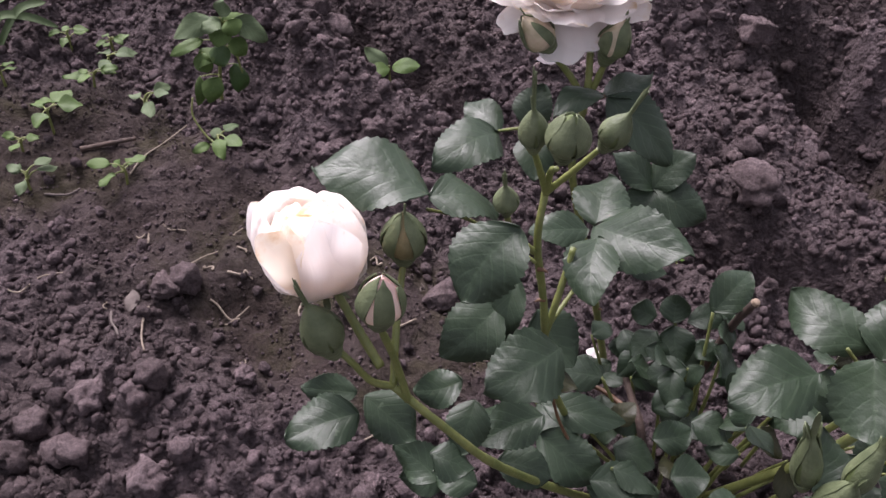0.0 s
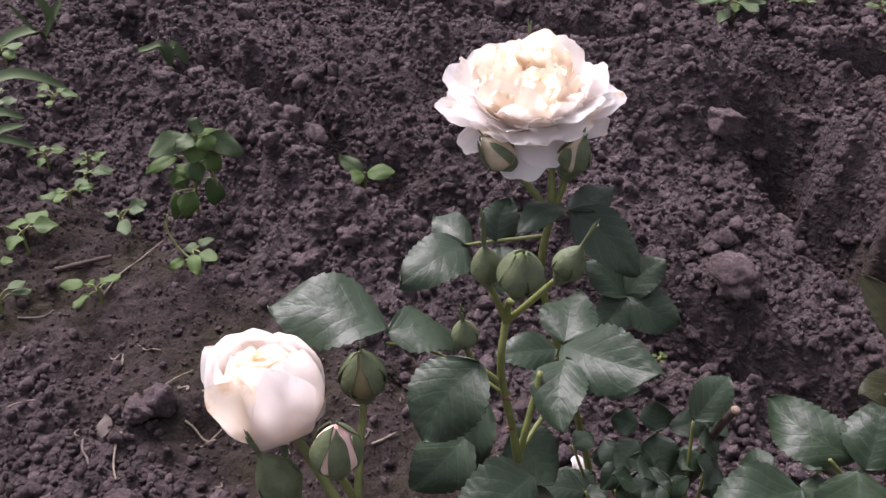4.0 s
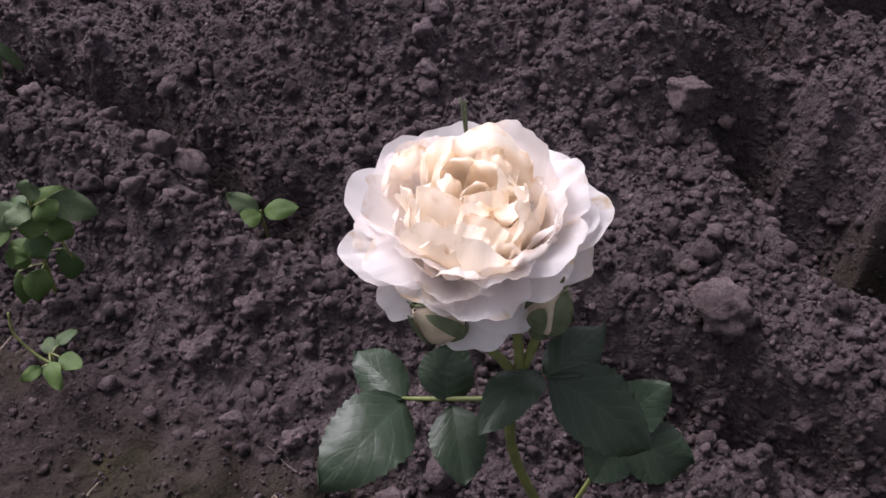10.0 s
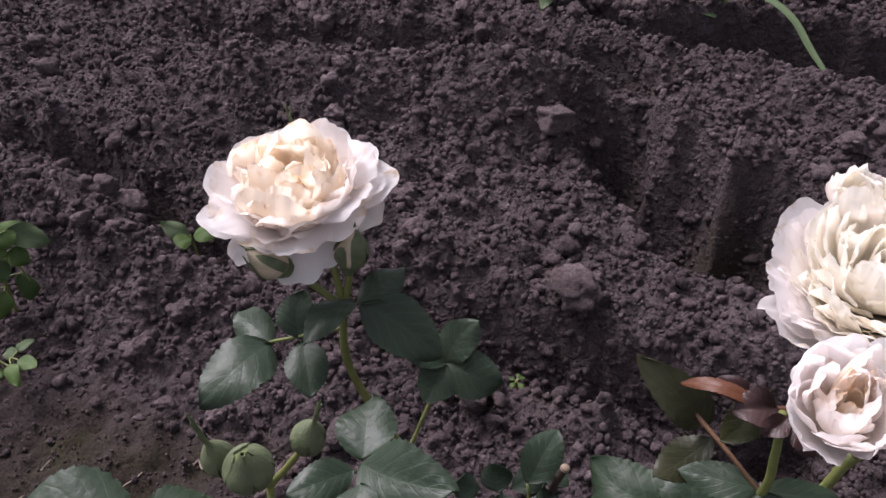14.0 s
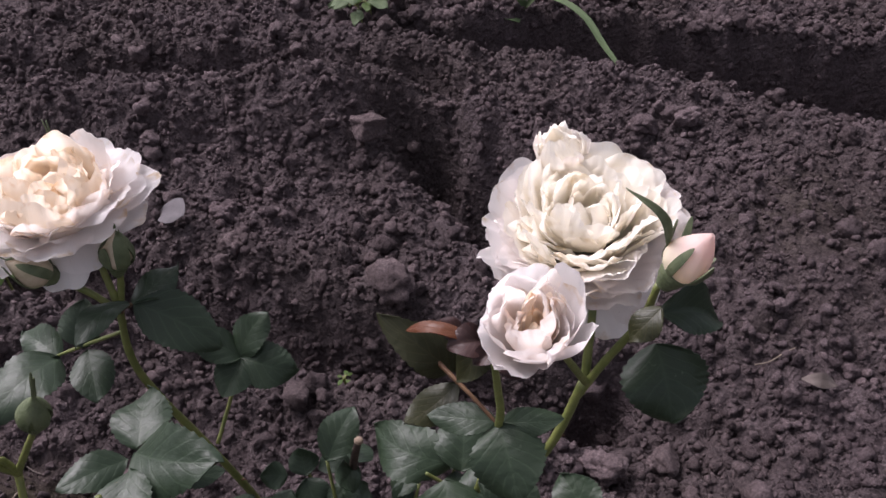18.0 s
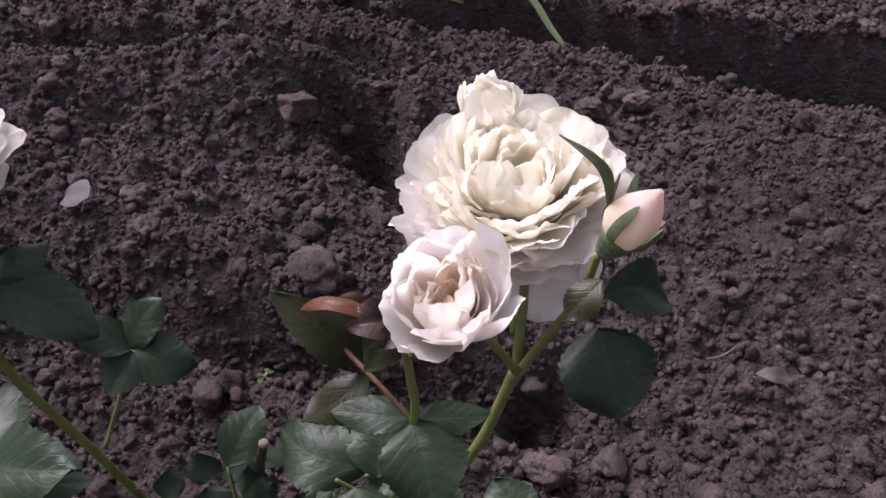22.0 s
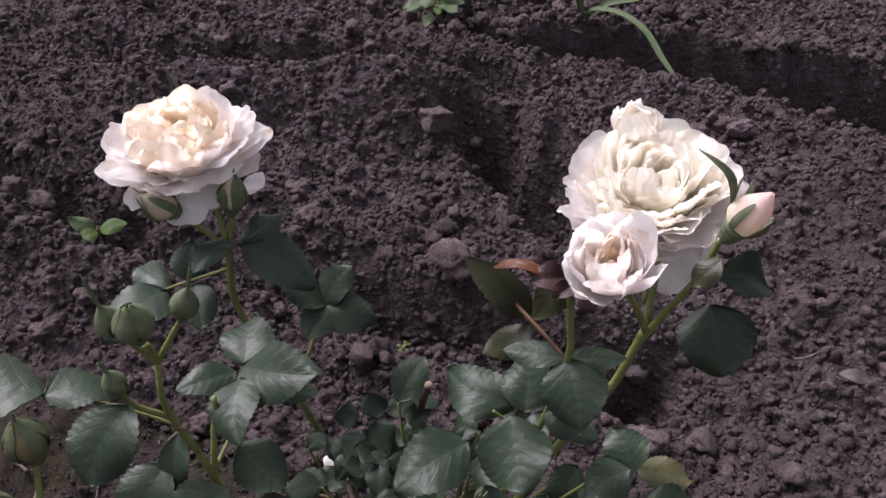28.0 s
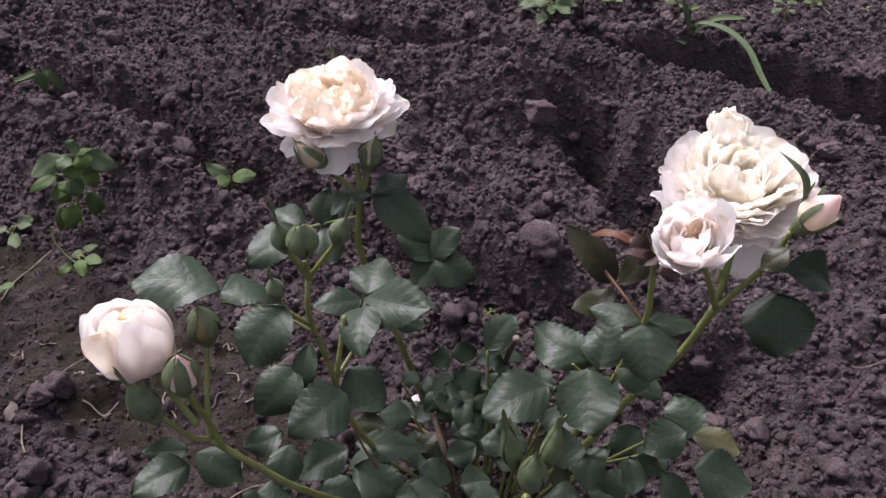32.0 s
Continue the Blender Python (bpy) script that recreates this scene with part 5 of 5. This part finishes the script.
grass_tuft(-0.370, 0.467, [([(0, 0, 0), (0.007, 0.002, 0.024), (0.003, 0.001, 0.041), (-0.010, -0.003, 0.039), (-0.030, -0.010, 0.037)], 0.007), ([(0, 0, 0), (0.007, 0.002, 0.024), (0.012, 0.004, 0.039), (0.018, 0.006, 0.031), (0.022, 0.007, 0.018)], 0.010), ([(0, 0, 0), (0.006, 0.002, 0.024), (-0.003, -0.001, 0.039), (-0.026, -0.009, 0.025)], 0.007)], "small grass seedling with drooping blades")
grass_tuft(0.348, 0.500, [([(0, 0, 0), (0.004, -0.010, 0.016), (0.022, -0.040, 0.018), (0.033, -0.075, 0.009), (0.034, -0.112, -0.008), (0.036, -0.146, -0.022)], 0.009), ([(0, 0, 0), (-0.008, 0.004, 0.025), (-0.012, 0.005, 0.042)], 0.007), ([(0, 0, 0), (0.021, -0.011, 0.019), (0.053, -0.026, 0.023)], 0.008), ([(0, 0, 0), (-0.004, 0.003, 0.026), (0.007, -0.002, 0.032)], 0.008), ([(-0.008, -0.01, -0.008), (-0.026, 0.0, 0.001), (-0.030, 0.0, 0.012)], 0.008)], "grass plant with one long arching blade")


def straw(x0, y0, x1, y1, r, seed, mat=None, lift=0.004, name="straw", label="thin dry straw lying on the soil"):
    rng = np.random.RandomState(seed)
    pts = [np.array((x0 + (x1 - x0) * t + 0.0015 * rng.randn(), y0 + (y1 - y0) * t + 0.0015 * rng.randn(), 0)) for t in (0, 0.33, 0.66, 1)]
    top = max(ground_z(p[0], p[1]) - broad(p[0], p[1]) for p in pts)
    pts = [p + (0, 0, 0.4 * ground_z(p[0], p[1]) + 0.6 * (float(broad(p[0], p[1])) + top) + r) for p in pts]
    return tagged(part(name, tube(name, pts, r, 0.7 * r, 7, 0.12, seed), mat or STRAW), label, name, "straws on the soil")


straw(-0.346, 0.172, -0.318, 0.226, 0.0007, 1)
straw(-0.302, 0.060, -0.297, 0.028, 0.0008, 2)
straw(-0.296, 0.088, -0.270, 0.108, 0.0006, 3)
straw(-0.270, 0.074, -0.250, 0.066, 0.0008, 4)
straw(-0.262, 0.092, -0.244, 0.090, 0.0009, 5)
straw(-0.225, 0.110, -0.219, 0.090, 0.0014, 6, DEADLEAF)
straw(-0.170, -0.012, -0.140, -0.002, 0.0006, 7)
straw(-0.39, 0.065, -0.36, 0.080, 0.0006, 8)
straw(-0.30, 0.405, -0.275, 0.42, 0.0007, 9)
straw(-0.215, 0.075, -0.205, 0.055, 0.0008, 10)
straw(-0.262, 0.062, -0.246, 0.076, 0.0006, 11)
straw(0.300, 0.034, 0.330, 0.030, 0.0005, 12)
straw(0.118, -0.01, 0.14, -0.012, 0.0009, 13)
straw(-0.385, 0.192, -0.345, 0.206, 0.0021, 14, WOOD, name="root", label="short thick brown root half sunk in soil")
straw(-0.395, 0.150, -0.372, 0.158, 0.0009, 15, DEADLEAF)
straw(-0.31, 0.03, -0.32, 0.05, 0.0009, 16, DEADLEAF)
straw(0.62, 0.48, 0.65, 0.49, 0.0009, 17)


def flake(name, x, y, length, width, seed, mat, label, category, tilt=(0.2, -0.5, 0.85), turn=0.0, lift=0.006):
    a = radians(turn)
    z = ground_z(x, y) + lift
    d = np.array([math.cos(a), math.sin(a), 0.25]) * length / 2
    c = np.array((x, y, z))
    return tagged(part(name, sheet(name, leaf_grid(c - d, c + d, width, tilt, 0.05, 0.25, seed, 3, 0.02, 0.5, 16, 7), 0.0005), mat), label, category)


flake("fallen_petal", -0.034, 0.040, 0.017, 0.012, 5, PETAL_OUT, "white fallen petal standing on the soil", "petal", (0.1, -0.95, 0.2), 80, 0.010)
flake("fallen_petal", -0.043, 0.290, 0.032, 0.024, 6, FALLEN, "withered greyish-pink fallen petal on the soil", "petal", (-0.1, -0.75, 0.65), turn=-62, lift=0.014)
flake("dead_leaf", 0.326, 0.0, 0.022, 0.010, 7, DEADLEAF, "curled pale dead leaf on the soil", "dead leaf", turn=150)
flake("dead_leaf", -0.315, 0.065, 0.016, 0.009, 8, DEADLEAF, "small dry dead leaf on the soil", "dead leaf", turn=100)
flake("dead_leaf", 0.438, 0.372, 0.014, 0.010, 9, STRAW, "small pale flake of dry leaf", "dead leaf", turn=20)
flake("dead_leaf", 0.105, -0.012, 0.018, 0.008, 10, STRAW, "small pale dry flake among the leaves", "dead leaf", turn=60)

# litter and small weeds on the flat soil beyond the trench
for k, (x, y) in enumerate(((0.362, 0.575), (0.489, 0.545), (0.535, 0.560), (0.289, 0.590))):
    weed(x, y, 0.014 + 0.004 * (k % 2), 5, 60 + k, (WEED, WEED_PALE)[k % 2])
rng = np.random.RandomState(91)
for k in range(16):
    x, y, a, ln = rng.uniform(0.40, 0.60), rng.uniform(0.54, 0.60), rng.uniform(0, 3.1), rng.uniform(0.008, 0.026)
    straw(x, y, x + ln * math.cos(a), y + ln * math.sin(a), rng.uniform(0.0006, 0.0012), 200 + k)
# short dry bits on the crusted soil
for k in range(18):
    x, y, a, ln = rng.uniform(-0.34, -0.13), rng.uniform(-0.02, 0.13), rng.uniform(0, 3.1), rng.uniform(0.005, 0.020)
    straw(x, y, x + ln * math.cos(a), y + ln * math.sin(a), rng.uniform(0.0004, 0.0009), 240 + k, DEADLEAF if k % 3 == 0 else STRAW)

# single clods that stand out
clod(0.131, 0.345, 0.040, 0, 20, 0.3)
clod(0.095, 0.176, 0.042, 2, 100)
clod(-0.004, 0.252, 0.026, 3, 50)
clod(0.440, 0.408, 0.040, 4, 10, 0.35)
clod(0.251, 0.498, 0.040, 5, 70, 0.3)
clod(0.173, 0.010, 0.034, 4, 120)
clod(0.213, 0.004, 0.030, 2, 200)
clod(-0.206, 0.194, 0.026, 4, 30)
clod(-0.133, 0.264, 0.024, 5, 80)
clod(-0.126, 0.085, 0.034, 2, 10)
clod(-0.110, 0.105, 0.022, 3, 10)
clod(-0.345, -0.02, 0.024, 12, 10)
clod(-0.315, -0.01, 0.026, 3, 60)
clod(-0.215, 0.330, 0.034, 1, 60)
# the heap of angular clods at the near edge of the crusted patch
rng = np.random.RandomState(41)
for k in range(16):
    clod(-0.36 + 0.075 * rng.randn(), -0.005 + 0.032 * rng.randn(), rng.uniform(0.012, 0.027), (2, 7, 3, 10, 12)[k % 5], 360 * rng.rand())
